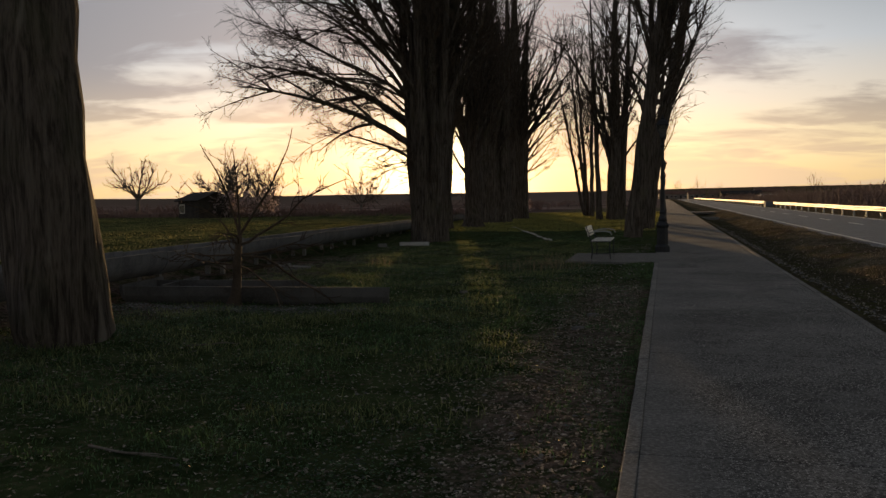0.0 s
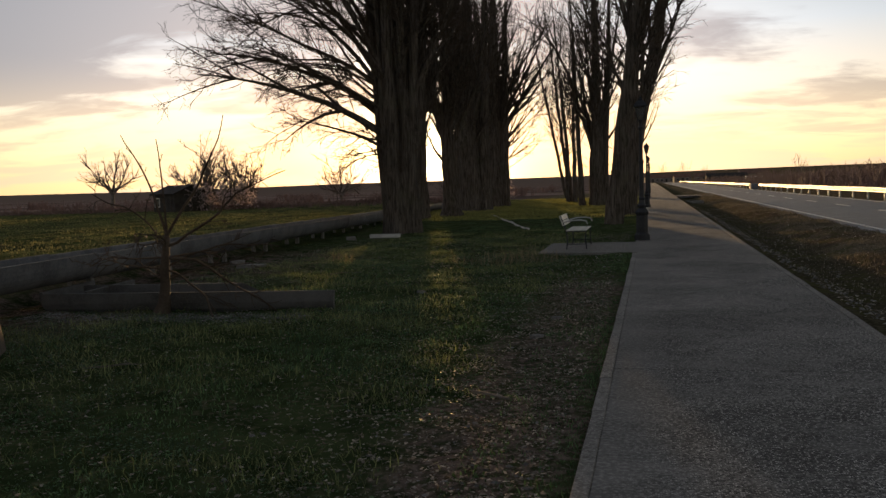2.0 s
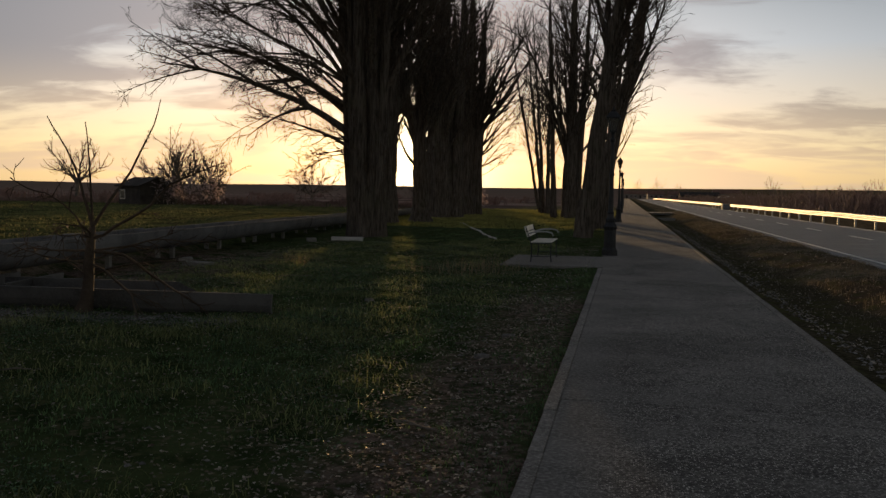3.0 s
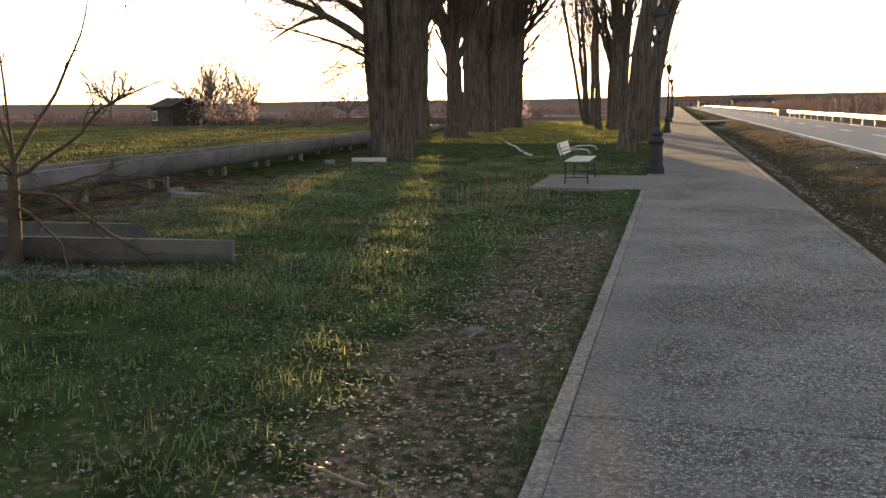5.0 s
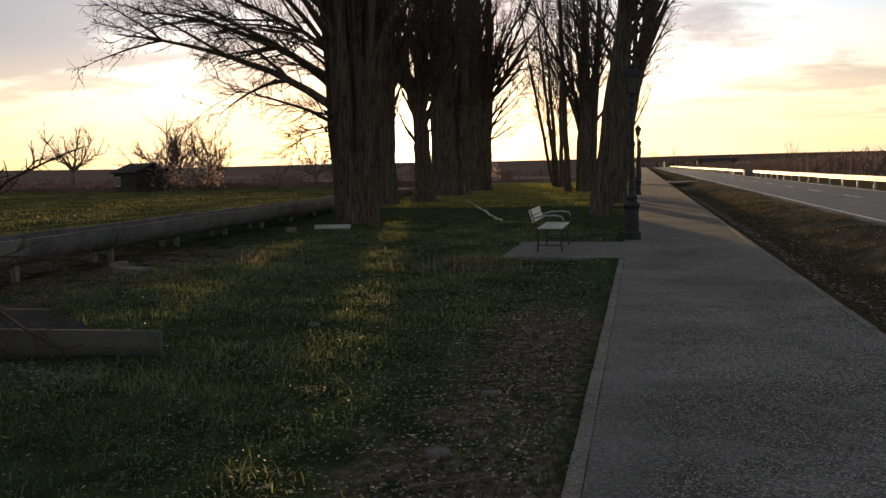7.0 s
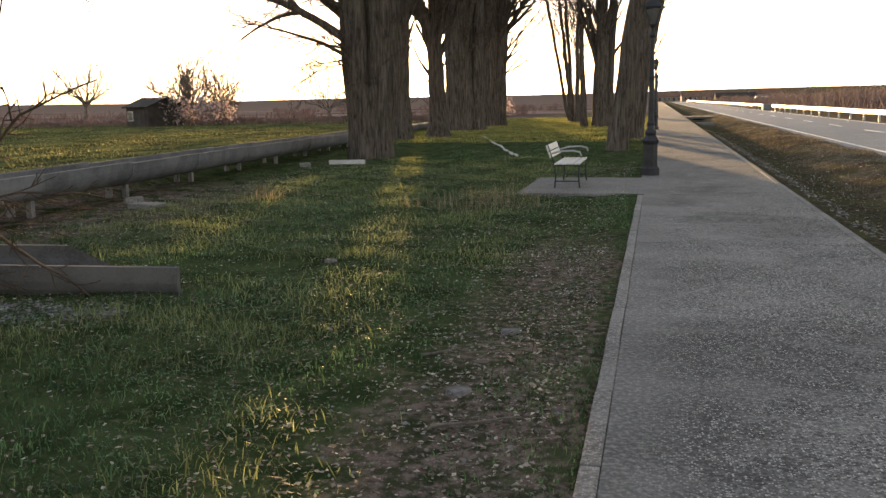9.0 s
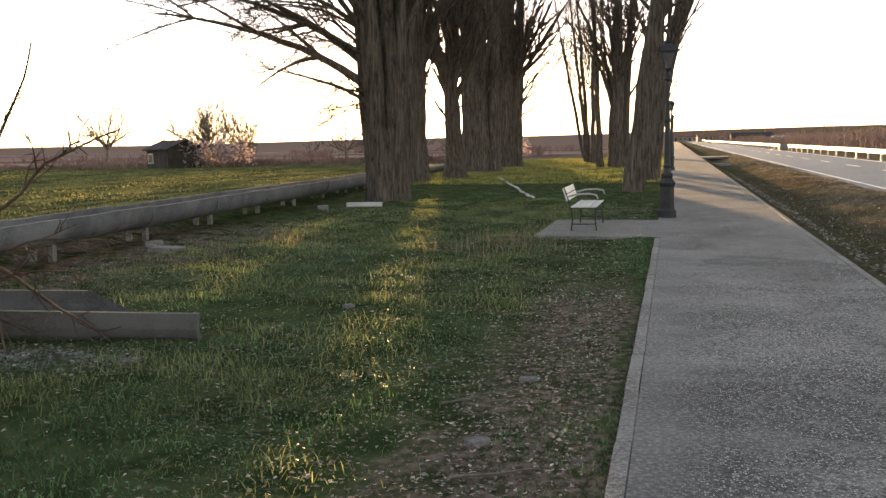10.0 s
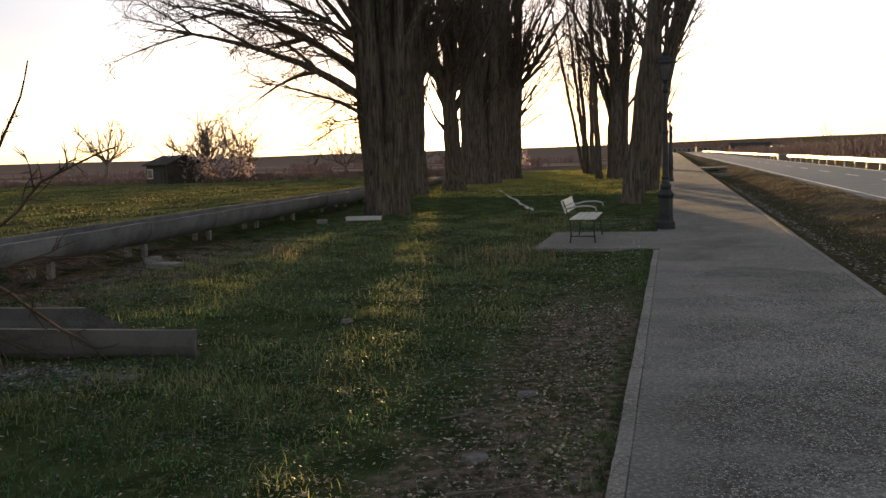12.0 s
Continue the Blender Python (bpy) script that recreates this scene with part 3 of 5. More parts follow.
def row_of_poplars():
    right = LEFT + math.pi
    poplar((-6.19, 12.35), 15, 0.515, 11, (-0.05, 0.0), 20, 3.6, limb_len=4.5, density=1.2,
           extra=[(4.6, -0.6, 0.9, 3.4, -0.06, 0.04), (4.9, -0.3, 0.8, 3.4, -0.08, 0.04)], label="massive poplar trunk with deeply ridged dark bark", sides=48, flare=-0.02, shoots=4)
    poplar((-7.86, 34.6), 16, 0.44, 21, (0.006, 0.0), 26, 4.4, density=4.6, uprights=7, twig=0.005,
           extra=[(2.6, LEFT, 0.75, 2.6, -0.45, 0.05), (2.9, LEFT + 0.5, 0.5, 1.9, -0.3, 0.04), (2.75, LEFT - 0.2, 0.3, 2.0, -0.3, 0.04), (2.5, LEFT + 0.2, 0.55, 2.6, -0.5, 0.035),
                  (2.75, LEFT + 0.1, 0.72, 7.4, -0.11, 0.17), (3.3, LEFT - 0.25, 0.85, 7.6, -0.11, 0.17), (2.5, LEFT + 0.15, 0.62, 4.0, -0.25, 0.09), (2.2, LEFT + 0.3, 0.3, 0.9, 0.1, 0.10), (2.7, LEFT - 0.5, 0.4, 0.85, 0.1, 0.09), (1.9, LEFT + 1.2, 0.3, 0.8, 0.1, 0.08),
                  (3.9, LEFT + 0.3, 0.95, 7.4, -0.13, 0.12), (4.2, LEFT - 0.1, 1.0, 7.6, -0.09, 0.14), (4.6, LEFT + 0.15, 1.05, 7.6, -0.05, 0.13), (5.0, LEFT - 0.3, 1.1, 7.4, -0.02, 0.13),
                  (5.4, LEFT + 0.25, 1.12, 7.2, 0.0, 0.13), (5.9, LEFT - 0.1, 1.18, 7.0, 0.0, 0.12), (6.5, LEFT + 0.1, 1.2, 6.5, 0.0, 0.12),
                  (3.6, LEFT - 0.9, 0.85, 5.4, -0.14, 0.09), (4.2, LEFT + 0.8, 0.9, 5.8, -0.10, 0.10),
                  (3.3, LEFT - 0.1, 0.8, 4.2, -0.3, 0.05), (3.8, LEFT + 0.4, 0.85, 5.4, -0.2, 0.05), (4.3, LEFT - 0.4, 0.85, 6.2, -0.15, 0.06),
                  (3.3, right, 1.2, 6.0, 0.03, 0.12), (4.0, right - 0.3, 1.15, 6.5, 0.03, 0.13), (4.6, right + 0.2, 1.22, 6.5, 0.02, 0.12), (5.2, right - 0.1, 1.1, 6.0, 0.02, 0.11),
                  (4.4, LEFT + 0.05, 0.78, 7.6, -0.06, 0.10), (5.2, LEFT - 0.15, 0.85, 7.4, -0.03, 0.10), (3.7, LEFT + 0.2, 0.7, 6.8, -0.12, 0.08)],
           stems=[(LEFT, 0.36, 0.26, 13), (right, 0.34, 0.28, 14), (LEFT + 1.2, 0.40, 0.27, 12), (right - 0.8, 0.40, 0.22, 13), (LEFT + 0.55, 0.46, 0.17, 12), (right + 1.6, 0.45, 0.26, 12)],
           label="very broad poplar of fused trunks with arching low limbs", sides=64, folds=0.10, shoots=300, splay=0.075)
    poplar((-10.30, 46.4), 16, 0.47, 25, (0.004, 0.0), 22, 4.2, limb_len=4.2, density=1.9, uprights=8, flare=0.12, shoots=80,
           extra=[(3.4, right, 1.3, 7.0, 0.02, 0.2), (2.9, right, 0.9, 2.2, 0.3, 0.07), (3.3, right + 0.3, 1.0, 2.6, 0.3, 0.07), (3.7, right - 0.3, 1.05, 3.0, 0.2, 0.08), (4.3, right, 1.0, 3.2, 0.2, 0.08), (5.0, right, 1.05, 3.5, 0.1, 0.08), (3.0, LEFT, 1.25, 7.5, 0.02, 0.2), (4.0, right, 1.2, 6.0, 0.02, 0.14)],
           stems=[(LEFT, 0.42, 0.36, 14), (LEFT + 1.4, 0.4, 0.3, 14)], label="thick ridged poplar standing close behind its neighbour")
    poplar((-9.58, 50.0), 15, 0.39, 31, (0.0, 0.0), 26, 3.6, limb_len=4.2, density=2.0, uprights=12, flare=0.6,
           shoots=120, extra=[(3.4, LEFT, 1.1, 3.2, 0.2, 0.09), (3.8, LEFT + 0.3, 1.05, 3.2, 0.2, 0.08), (4.4, LEFT, 1.1, 3.4, 0.1, 0.08), (3.6, right, 1.15, 3.2, 0.2, 0.08), (4.2, right, 1.1, 3.2, 0.1, 0.08), (2.6, LEFT + 0.1, 0.7, 2.6, 0.3, 0.10), (2.8, right, 0.9, 2.4, 0.3, 0.07), (3.3, LEFT, 1.36, 7.0, 0.0, 0.22), (3.4, right, 1.4, 7.0, 0.0, 0.2), (3.2, LEFT, 1.25, 7.0, 0.03, 0.2), (3.2, right, 1.2, 7.0, 0.03, 0.18), (3.6, LEFT - 0.5, 1.1, 6.5, 0.03, 0.15), (4.0, LEFT + 0.5, 1.15, 6.5, 0.03, 0.15), (4.4, LEFT, 1.1, 6.0, 0.03, 0.13)])
    poplar((-10.22, 59.0), 17, 0.62, 41, (-0.002, 0.0), 30, 3.8, density=1.7, uprights=8, flare=0.35, stems=[(LEFT + 0.6, 0.42, 0.42, 14), (right, 0.62, 0.46, 14), (LEFT, 0.76, 0.36, 13)],
           extra=[(3.8, LEFT, 1.3, 8.0, 0.02, 0.2), (4.4, right, 1.25, 8.0, 0.02, 0.2), (5.2, LEFT + 0.4, 1.2, 7.5, 0.03, 0.17)])
    poplar((-10.2, 67.0), 17, 0.62, 51, (0.010, 0.0), 30, 4.0, limb_len=7.0, density=2.3, uprights=8,
           extra=[(4.2, right - 0.1, 1.0, 9.0, 0.05, 0.24), (5.0, right, 1.05, 8.5, 0.03, 0.22), (2.6, right, 0.5, 4.4, 0.25, 0.07), (3.4, right + 0.2, 0.6, 4.8, 0.1, 0.07),
                  (6.0, right + 0.2, 1.05, 8.0, 0.03, 0.18), (3.0, right + 0.3, 0.4, 4.5, 0.05, 0.05), (3.2, right, 0.75, 6.0, 0.02, 0.08), (3.8, right - 0.3, 0.7, 6.5, 0.0, 0.09), (2.3, right + 0.1, 0.3, 3.8, 0.05, 0.04)],
           stems=[(right, 0.5, 0.45, 14), (LEFT, 0.7, 0.5, 14)])
    # three added poplars, hidden behind the row, to keep sun off the path
    for x, y, seed in ((-11.5, 75.0, 55), (-12.5, 82.0, 56), (-13.8, 89.0, 57)):
        poplar((x, y), 17, 0.55, seed, (0.0, 0.0), 18, 4.0, limb_len=5.0, density=1.0, uprights=4, shoots=8, stems=[(right, 0.4, 0.4, 14), (LEFT, 0.4, 0.4, 14)])
    # the row beside the path
    poplar((-0.95, 38.2), 16, 0.33, 71, (0.135, 0.0), 28, 4.6, limb_len=5.0, density=2.6, uprights=5, flare=0.06,
           extra=[(3.6, 0.1, 1.25, 5.0, 0.05, 0.10), (2.4, -0.3, 1.2, 2.0, 0.1, 0.03), (4.5, 0.0, 1.3, 6.0, 0.05, 0.10), (5.5, 0.2, 1.15, 6.0, 0.06, 0.10),
                  (6.0, -0.2, 1.2, 6.0, 0.04, 0.09), (3.0, 0.3, 1.1, 2.6, 0.1, 0.03), (4.0, 0.4, 1.3, 6.5, 0.03, 0.07)],
           label="tall poplar leaning over the edge of the footpath")
    poplar((-3.0, 64.0), 18, 0.44, 81, (0.006, 0.0), 30, 3.4, limb_len=6.5, density=2.2, uprights=10, stems=[(0.2, 0.42, 0.30, 15), (LEFT, 1.0, 0.2, 15)],
           extra=[(4.0, LEFT, 1.25, 9.0, 0.02, 0.2), (4.6, 0.0, 1.3, 9.0, 0.02, 0.2), (3.4, LEFT, 1.05, 6.0, 0.06, 0.12)])
    for x, y, lean, seed, r in ((-5.3, 75.0, -0.02, 91, 0.17), (-5.7, 75.6, -0.07, 92, 0.16), (-6.0, 76.4, -0.12, 93, 0.16), (-6.1, 77.4, -0.18, 94, 0.13)):
        poplar((x, y), 16, r, seed, (lean, 0.0), 18, 3.6, limb_len=6.0, density=2.0, uprights=3, label="slender bare poplar leaning away from its neighbours")
    poplar((-0.70, 45.6), 16, 0.36, 96, (0.185, 0.0), 22, 4.2, limb_len=5.0, density=1.8, uprights=4, label="poplar leaning over the path behind its neighbour")
    poplar((-1.4, 88.0), 17, 0.45, 95, (0.05, 0.0), 22, 4.0, limb_len=5.0, density=1.3)


row_of_poplars()


def fruit_tree(at, height, radius, seed, spread, name, label, category="tree", boughs=7, density=2.2, low=0.35, material=None, blossom=0, twig=0.009, fan=False):
    """A low, spreading bare tree: short trunk, crooked boughs, short shoots; with or without blossom."""
    rng = np.random.RandomState(seed)
    tree = empty(name, (at[0], at[1], float(ground_height(np.array(at[0]), np.array(at[1]))) - 0.04))
    bark = material or M_FRUIT_BARK
    th = height * low
    q = bent(rng, (0, 0, 0), (rng.normal(0, 0.08), 0, 1), th, 6, 0.0, 0.05)
    t = Tubes()
    t.add(q, radius * np.linspace(1.15, 0.75, len(q)), 10, fluted(seed, 0.05, 0.3))
    part("trunk", t.mesh("trunk", bark), None, tree)
    crown, flowers = Tubes(), []
    for k in range(boughs):
        az = 6.28 * k / boughs + rng.uniform(-0.35, 0.35)
        rise = rng.uniform(0.45, 1.5) if fan else rng.uniform(0.3, 1.15)
        way = (math.cos(az) * math.cos(rise), math.sin(az) * math.cos(rise), math.sin(rise))
        length = spread * rng.uniform(0.75, 1.15) * (1.0 if rise < 0.8 else (height - th) / spread)
        if fan:
            length = height * rng.uniform(0.72, 0.95)
        b = bent(rng, q[-1 - (k % 2)], way, length, 9, 0.04 if fan else rng.uniform(-0.05, 0.2), 0.09 if fan else 0.13)
        limb = Tubes()
        limb.add(b, radius * 0.42 * np.linspace(1, 0.12, len(b)), 6)
        for _ in range(5):
            j = rng.randint(2, 9)
            w = side_way(rng, b[min(j + 1, 9)] - b[j - 1], rng.uniform(0.4, 0.9), rng.uniform(0, 6.28))
            c = bent(rng, b[j], w, length * rng.uniform(0.3, 0.55), 6, 0.25, 0.13)
            limb.add(c, np.linspace(radius * 0.25, 0.012, len(c)), 5)
            twigs_on(rng, crown, c, 0.02, density, 0.7, 0.08, 2, thin=twig)
            if blossom:
                flowers.extend(c[rng.randint(1, len(c), 6)] + rng.normal(0, 0.3, (6, 3)))
        part("bough", limb.mesh("bough", bark), None, tree)
        twigs_on(rng, crown, b, 0.03, density, 0.8, 0.08, 2, thin=twig)
    tagged(part("crown", crown.mesh("crown", bark), None, tree), kind="stuff")
    if blossom:
        v, f = [], []
        for p in flowers:
            for _ in range(blossom):
                c = p + rng.normal(0, 0.22, 3)
                a, b = rng.normal(0, 0.06, 3), rng.normal(0, 0.06, 3)
                i = len(v)
                v.extend([c - a, c + b, c + a, c - b])
                f.append((i, i + 1, i + 2, i + 3))
        tagged(part("blossom", mesh_of("blossom", v, f, M_BLOSSOM), None, tree), "pale pink blossom", kind="stuff")
    return tagged(tree, label, category, "orchard trees")


def orchard():
    fruit_tree((-46.4, 76.2), 5.4, 0.18, 5, 3.3, "orchard_tree", "bare orchard tree with crooked spreading boughs", boughs=11, density=3.2, low=0.3, twig=0.010)
    fruit_tree((-26.5, 81.0), 4.4, 0.14, 6, 2.8, "orchard_tree", "small bare orchard tree at the field's edge", boughs=11, density=3.2, low=0.28, twig=0.010)
    fruit_tree((-23.0, 86.0), 3.0, 0.10, 9, 1.7, "orchard_tree", "thin bare orchard tree beside the poplars", boughs=6, density=2.5, low=0.25, twig=0.012)
    fruit_tree((-37.8, 77.5), 5.3, 0.16, 7, 3.0, "orchard_tree", "broad many-stemmed bare tree behind the shed", boughs=26, density=2.6, low=0.06, twig=0.012, fan=True)
    fruit_tree((-34.4, 78.0), 4.3, 0.13, 8, 2.8, "orchard_tree", "bare tree of dense upright shoots beside the shed", boughs=22, density=2.6, low=0.06, twig=0.012, fan=True)
    fruit_tree((-34.3, 71.0), 2.1, 0.08, 10, 2.0, "blossom_tree", "low fruit tree in pale pink blossom by the shed", boughs=10, density=1.5, low=0.12, blossom=2)
    fruit_tree((-32.4, 72.5), 2.3, 0.08, 14, 1.8, "blossom_tree", "low fruit tree in pale pink blossom by the shed", boughs=9, density=1.5, low=0.12, blossom=2)
    fruit_tree((-20.2, 110.0), 1.9, 0.07, 15, 1.7, "blossom_tree", "small pale blossoming shrub in the dry field", boughs=9, density=1.2, low=0.12, blossom=4)
    fruit_tree((-17.4, 112.0), 1.7, 0.07, 16, 1.6, "blossom_tree", "small pale blossoming shrub in the dry field", boughs=9, density=1.2, low=0.12, blossom=4)


orchard()


def sapling(at, seed):
    """A young bare shrub: a few whippy shoots from one base, some hanging low."""
    rng = np.random.RandomState(seed)
    bush = empty("young_tree", (at[0], at[1], -0.07))
    q = bent(rng, (0, 0, 0), (0.12, 0, 1), 1.05, 7, 0, 0.07)
    t = Tubes()
    t.add(q, np.array((0.095, 0.078, 0.068, 0.064, 0.062, 0.056, 0.048, 0.038)), 10, fluted(seed, 0.05, 0.25))
    part("trunk", t.mesh("trunk", M_TWIG), None, bush)
    scraps = []
    # start along the trunk, azimuth, rise, length, lift, radius
    for up, az, rise, length, lift, r in [(7, 3.0, 1.25, 1.45, 0.15, 0.020), (7, 0.4, 1.5, 1.25, 0.0, 0.017), (7, 0.1, 1.05, 1.75, 0.45, 0.022), (6, 3.3, 0.8, 1.2, 0.3, 0.011),
                                          (6, 0.0, 0.35, 1.9, 0.05, 0.020), (5, 0.25, 0.15, 2.1, -0.12, 0.019), (5, 3.2, 0.25, 1.1, -0.1, 0.016), (4, 6.1, 0.05, 1.7, -0.2, 0.015),
                                          (4, 3.5, 0.3, 0.9, -0.5, 0.013), (3, 0.3, 0.3, 1.2, -0.35, 0.012), (3, 2.8, 0.1, 0.8, -0.3, 0.011), (6, 5.2, 0.4, 0.9, -0.2, 0.013),
                                          (5, 2.3, 0.5, 1.0, 0.0, 0.013), (5, 0.7, 0.45, 1.5, 0.05, 0.013), (4, 1.5, 0.4, 0.9, 0.0, 0.010), (6, 4.4, 0.5, 0.8, 0.0, 0.012)]:
        way = (math.cos(az) * math.cos(rise), math.sin(az) * math.cos(rise), math.sin(rise))
        b = bent(rng, q[up], way, length, 11, lift, 0.06 if rise > 1 else 0.15)
        limb = Tubes()
        limb.add(b, np.linspace(r * 1.1, 0.006, len(b)), 6)
        twigs_on(rng, limb, b, r * 0.6, 2.4 if rise > 1 else 5.5, 0.28 if rise > 1 else 0.46, 0.15 if rise > 1 else -0.2, 2, (0.5, 1.2), thin=0.005)
        part("shoot", limb.mesh("shoot", M_TWIG), None, bush)
        if rise < 1:
            scraps.extend(b[rng.randint(2, len(b), 3)])
    v, f = [], []
    for p in scraps:
        a, c = rng.normal(0, 0.010, 3), rng.normal(0, 0.010, 3) + np.array((0, 0, -0.012))
        i = len(v)
        v.extend([p, p + a + c * 0.5, p + c * 2, p - a + c * 0.5])
        f.append((i, i + 1, i + 2, i + 3))
    tagged(part("withered_leaves", mesh_of("withered_leaves", v, f, M_LITTER), None, bush), "pale withered leaves", kind="stuff")
    return tagged(bush, "young bare tree with long whippy shoots", "shrub")


sapling((-5.86, 15.70), 3)

# ---- flume ----


def trough_mesh(name, length, width=0.86, depth=0.42, wall=0.05, broken=0.0, material=None):
    """One length of half-round concrete channel along y, rim up, its base at z = 0; broken: how much of the far wall's end is gone."""
    bm = bmesh.new()
    n = 18
    outer = [(-math.cos(math.pi * k / n) * width / 2, depth - math.sin(math.pi * k / n) ** 0.62 * depth) for k in range(n + 1)]
    inner = [(-math.cos(math.pi * k / n) * (width / 2 - wall), depth - math.sin(math.pi * k / n) ** 0.62 * (depth - wall)) for k in range(n + 1)]
    loop = outer + inner[::-1]
    rings = []
    rng = random.Random(len(name) + int(length * 10))
    for y in (-length / 2, length / 2):
        ring = []
        for x, z in loop:
            gone = 0.0
            if y > 0 and x < 0:
                gone = broken * (0.45 * (-2 * x / width) + 0.55 * z / depth) + (rng.uniform(0, 0.03) if broken else 0)
            wide = 1.12 if broken and y > 0 and x > 0 else 1.0
            ring.append(bm.verts.new((x * wide, y - gone + (0.05 if wide > 1 else 0.0) * z / depth, z)))
        rings.append(ring)
    m = len(loop)
    for k in range(m):
        bm.faces.new((rings[0][k], rings[0][(k + 1) % m], rings[1][(k + 1) % m], rings[1][k]))
    for r in rings:
        for k in range(n):
            bm.faces.new((r[k], r[k + 1], r[m - 2 - k], r[m - 1 - k]))
    bmesh.ops.recalc_face_normals(bm, faces=bm.faces)
    me = bpy.data.meshes.new(name)
    bm.to_mesh(me)
    bm.free()
    me.materials.append(material or M_FLUME)
    return me


def build_flume():
    flume = empty("irrigation_flume", (flume_x(25.0), 25.0, -0.055), math.degrees(math.atan(0.115)))
    tagged(flume, "long raised irrigation flume of grey half-round concrete", "flume")
    seg = trough_mesh("channel", 2.99)
    saddle = bpy.data.meshes.new("support_post")
    bm = box(0.09, 0.11, 0.42, (0, 0, -0.12), 0.012)
    bm.to_mesh(saddle)
    bm.free()
    saddle.materials.append(M_KERB)
    for k in range(-7, 24):
        y = 3.0 * k
        sink = -0.006 * y
        ob = part("channel", seg, None, flume)
        ob.location = (random.uniform(-0.008, 0.008), y, 0.20 + sink + random.uniform(-0.008, 0.008))
        for side in (-0.16, 0.16):
            part("support_post", saddle, None, flume).location = (side, y - 1.3, sink)
    # one length left lying in the grass
    piece = new("channel_piece", trough_mesh("channel_piece", 4.05, 1.1, 0.42, 0.05, 1.65, M_OLD))
    piece.matrix_world = pose(-5.72, 16.48, -0.225, 0, 0, -85.0)
    short = new("channel_piece", trough_mesh("short_piece", 1.6, 0.7, 0.32, 0.05, 0.0, M_OLD))
    short.matrix_world = pose(-7.75, 16.9, -0.14, 0, 0, 9.0)
    tagged(short, "short length of pale concrete channel lying beside the flume", "concrete channel")
    tagged(piece, "loose length of grey half-round concrete channel with a broken wall", "concrete channel")


build_flume()


def utility_kiosk(at):
    """A plain rendered kiosk: plinth, walls, steel door and a flat overhanging roof."""
    kiosk = empty("utility_kiosk", (at[0], at[1], float(ground_height(np.array(at[0]), np.array(at[1]))) - 0.05), 8)
    part("plinth", box(0.92, 0.92, 0.2, (0, 0, 0), 0.02), M_KERB, kiosk)
    part("wall", box(0.8, 0.8, 2.5, (0, 0, 0.197), 0.015), M_PLASTER, kiosk)
    part("door", box(0.55, 0.05, 1.6, (0, -0.41, 0.2), 0.01), M_ZINC, kiosk, "grey steel door")
    part("roof", box(0.94, 0.94, 0.12, (0, 0, 2.69), 0.02), M_KERB, kiosk)
    return tagged(kiosk, "narrow pale rendered utility kiosk with a flat roof", "kiosk")


utility_kiosk((-15.15, 21.9))

# ---- bench and its pad ----


def build_bench():
    pad = part("slab", box(2.1, 3.1, 0.12, (-0.952, 25.9, -0.122), 0.012), M_PATH, None)
    pad.name = "bench_pad"
    tagged(pad, "small concrete slab under the bench beside the path", "slab", kind="structure")
    bench = empty("bench", (-1.24, 26.0, -0.002))
    tagged(bench, "metal-framed park bench with pale slatted seat and back", "bench")
    long = 1.75
    for k in range(4):
        part("seat_slat", box(0.095, long, 0.022, (-0.17 + 0.115 * k, 0, 0.415), 0.004), M_BENCH, bench)
    for k in range(2):
        part("back_slat", box(0.022, long, 0.112, (-0.285 - 0.042 * k, 0, 0.53 + 0.118 * k), 0.004, Matrix.Rotation(-0.3, 4, "Y")), M_BENCH, bench)
    for y in (-0.78, 0.78):
        t = Tubes()
        t.add([(-0.22, y, 0.0), (-0.20, y, 0.2), (-0.22, y, 0.41), (-0.30, y, 0.62), (-0.345, y, 0.75)], [0.014] * 5, 6)
        t.add([(0.22, y, 0.0), (0.20, y, 0.2), (0.21, y, 0.41)], [0.014] * 3, 6)
        t.add([(-0.24, y, 0.405), (0.22, y, 0.405)], [0.014] * 2, 6)
        t.add([(-0.205, y, 0.12), (0.20, y, 0.12)], [0.010] * 2, 6)
        part("leg_frame", t.mesh("leg_frame", M_IRON), None, bench)
        a = Tubes()
        a.add([(-0.29, y, 0.60), (-0.12, y, 0.645), (0.10, y, 0.655), (0.22, y, 0.63), (0.25, y, 0.56)], [0.016] * 5, 8)
        part("armrest", a.mesh("armrest", M_ZINC), None, bench)


build_bench()

# ---- street lamps ----


def glass_material():
    m, n, bsdf = surface("lantern_glass", 0.12, 0, 0.5)
    bsdf.inputs["Base Color"].default_value = (0.22, 0.22, 0.21, 1)
    bsdf.inputs["Transmission Weight"].default_value = 0.6
    return m


M_GLASS = glass_material()


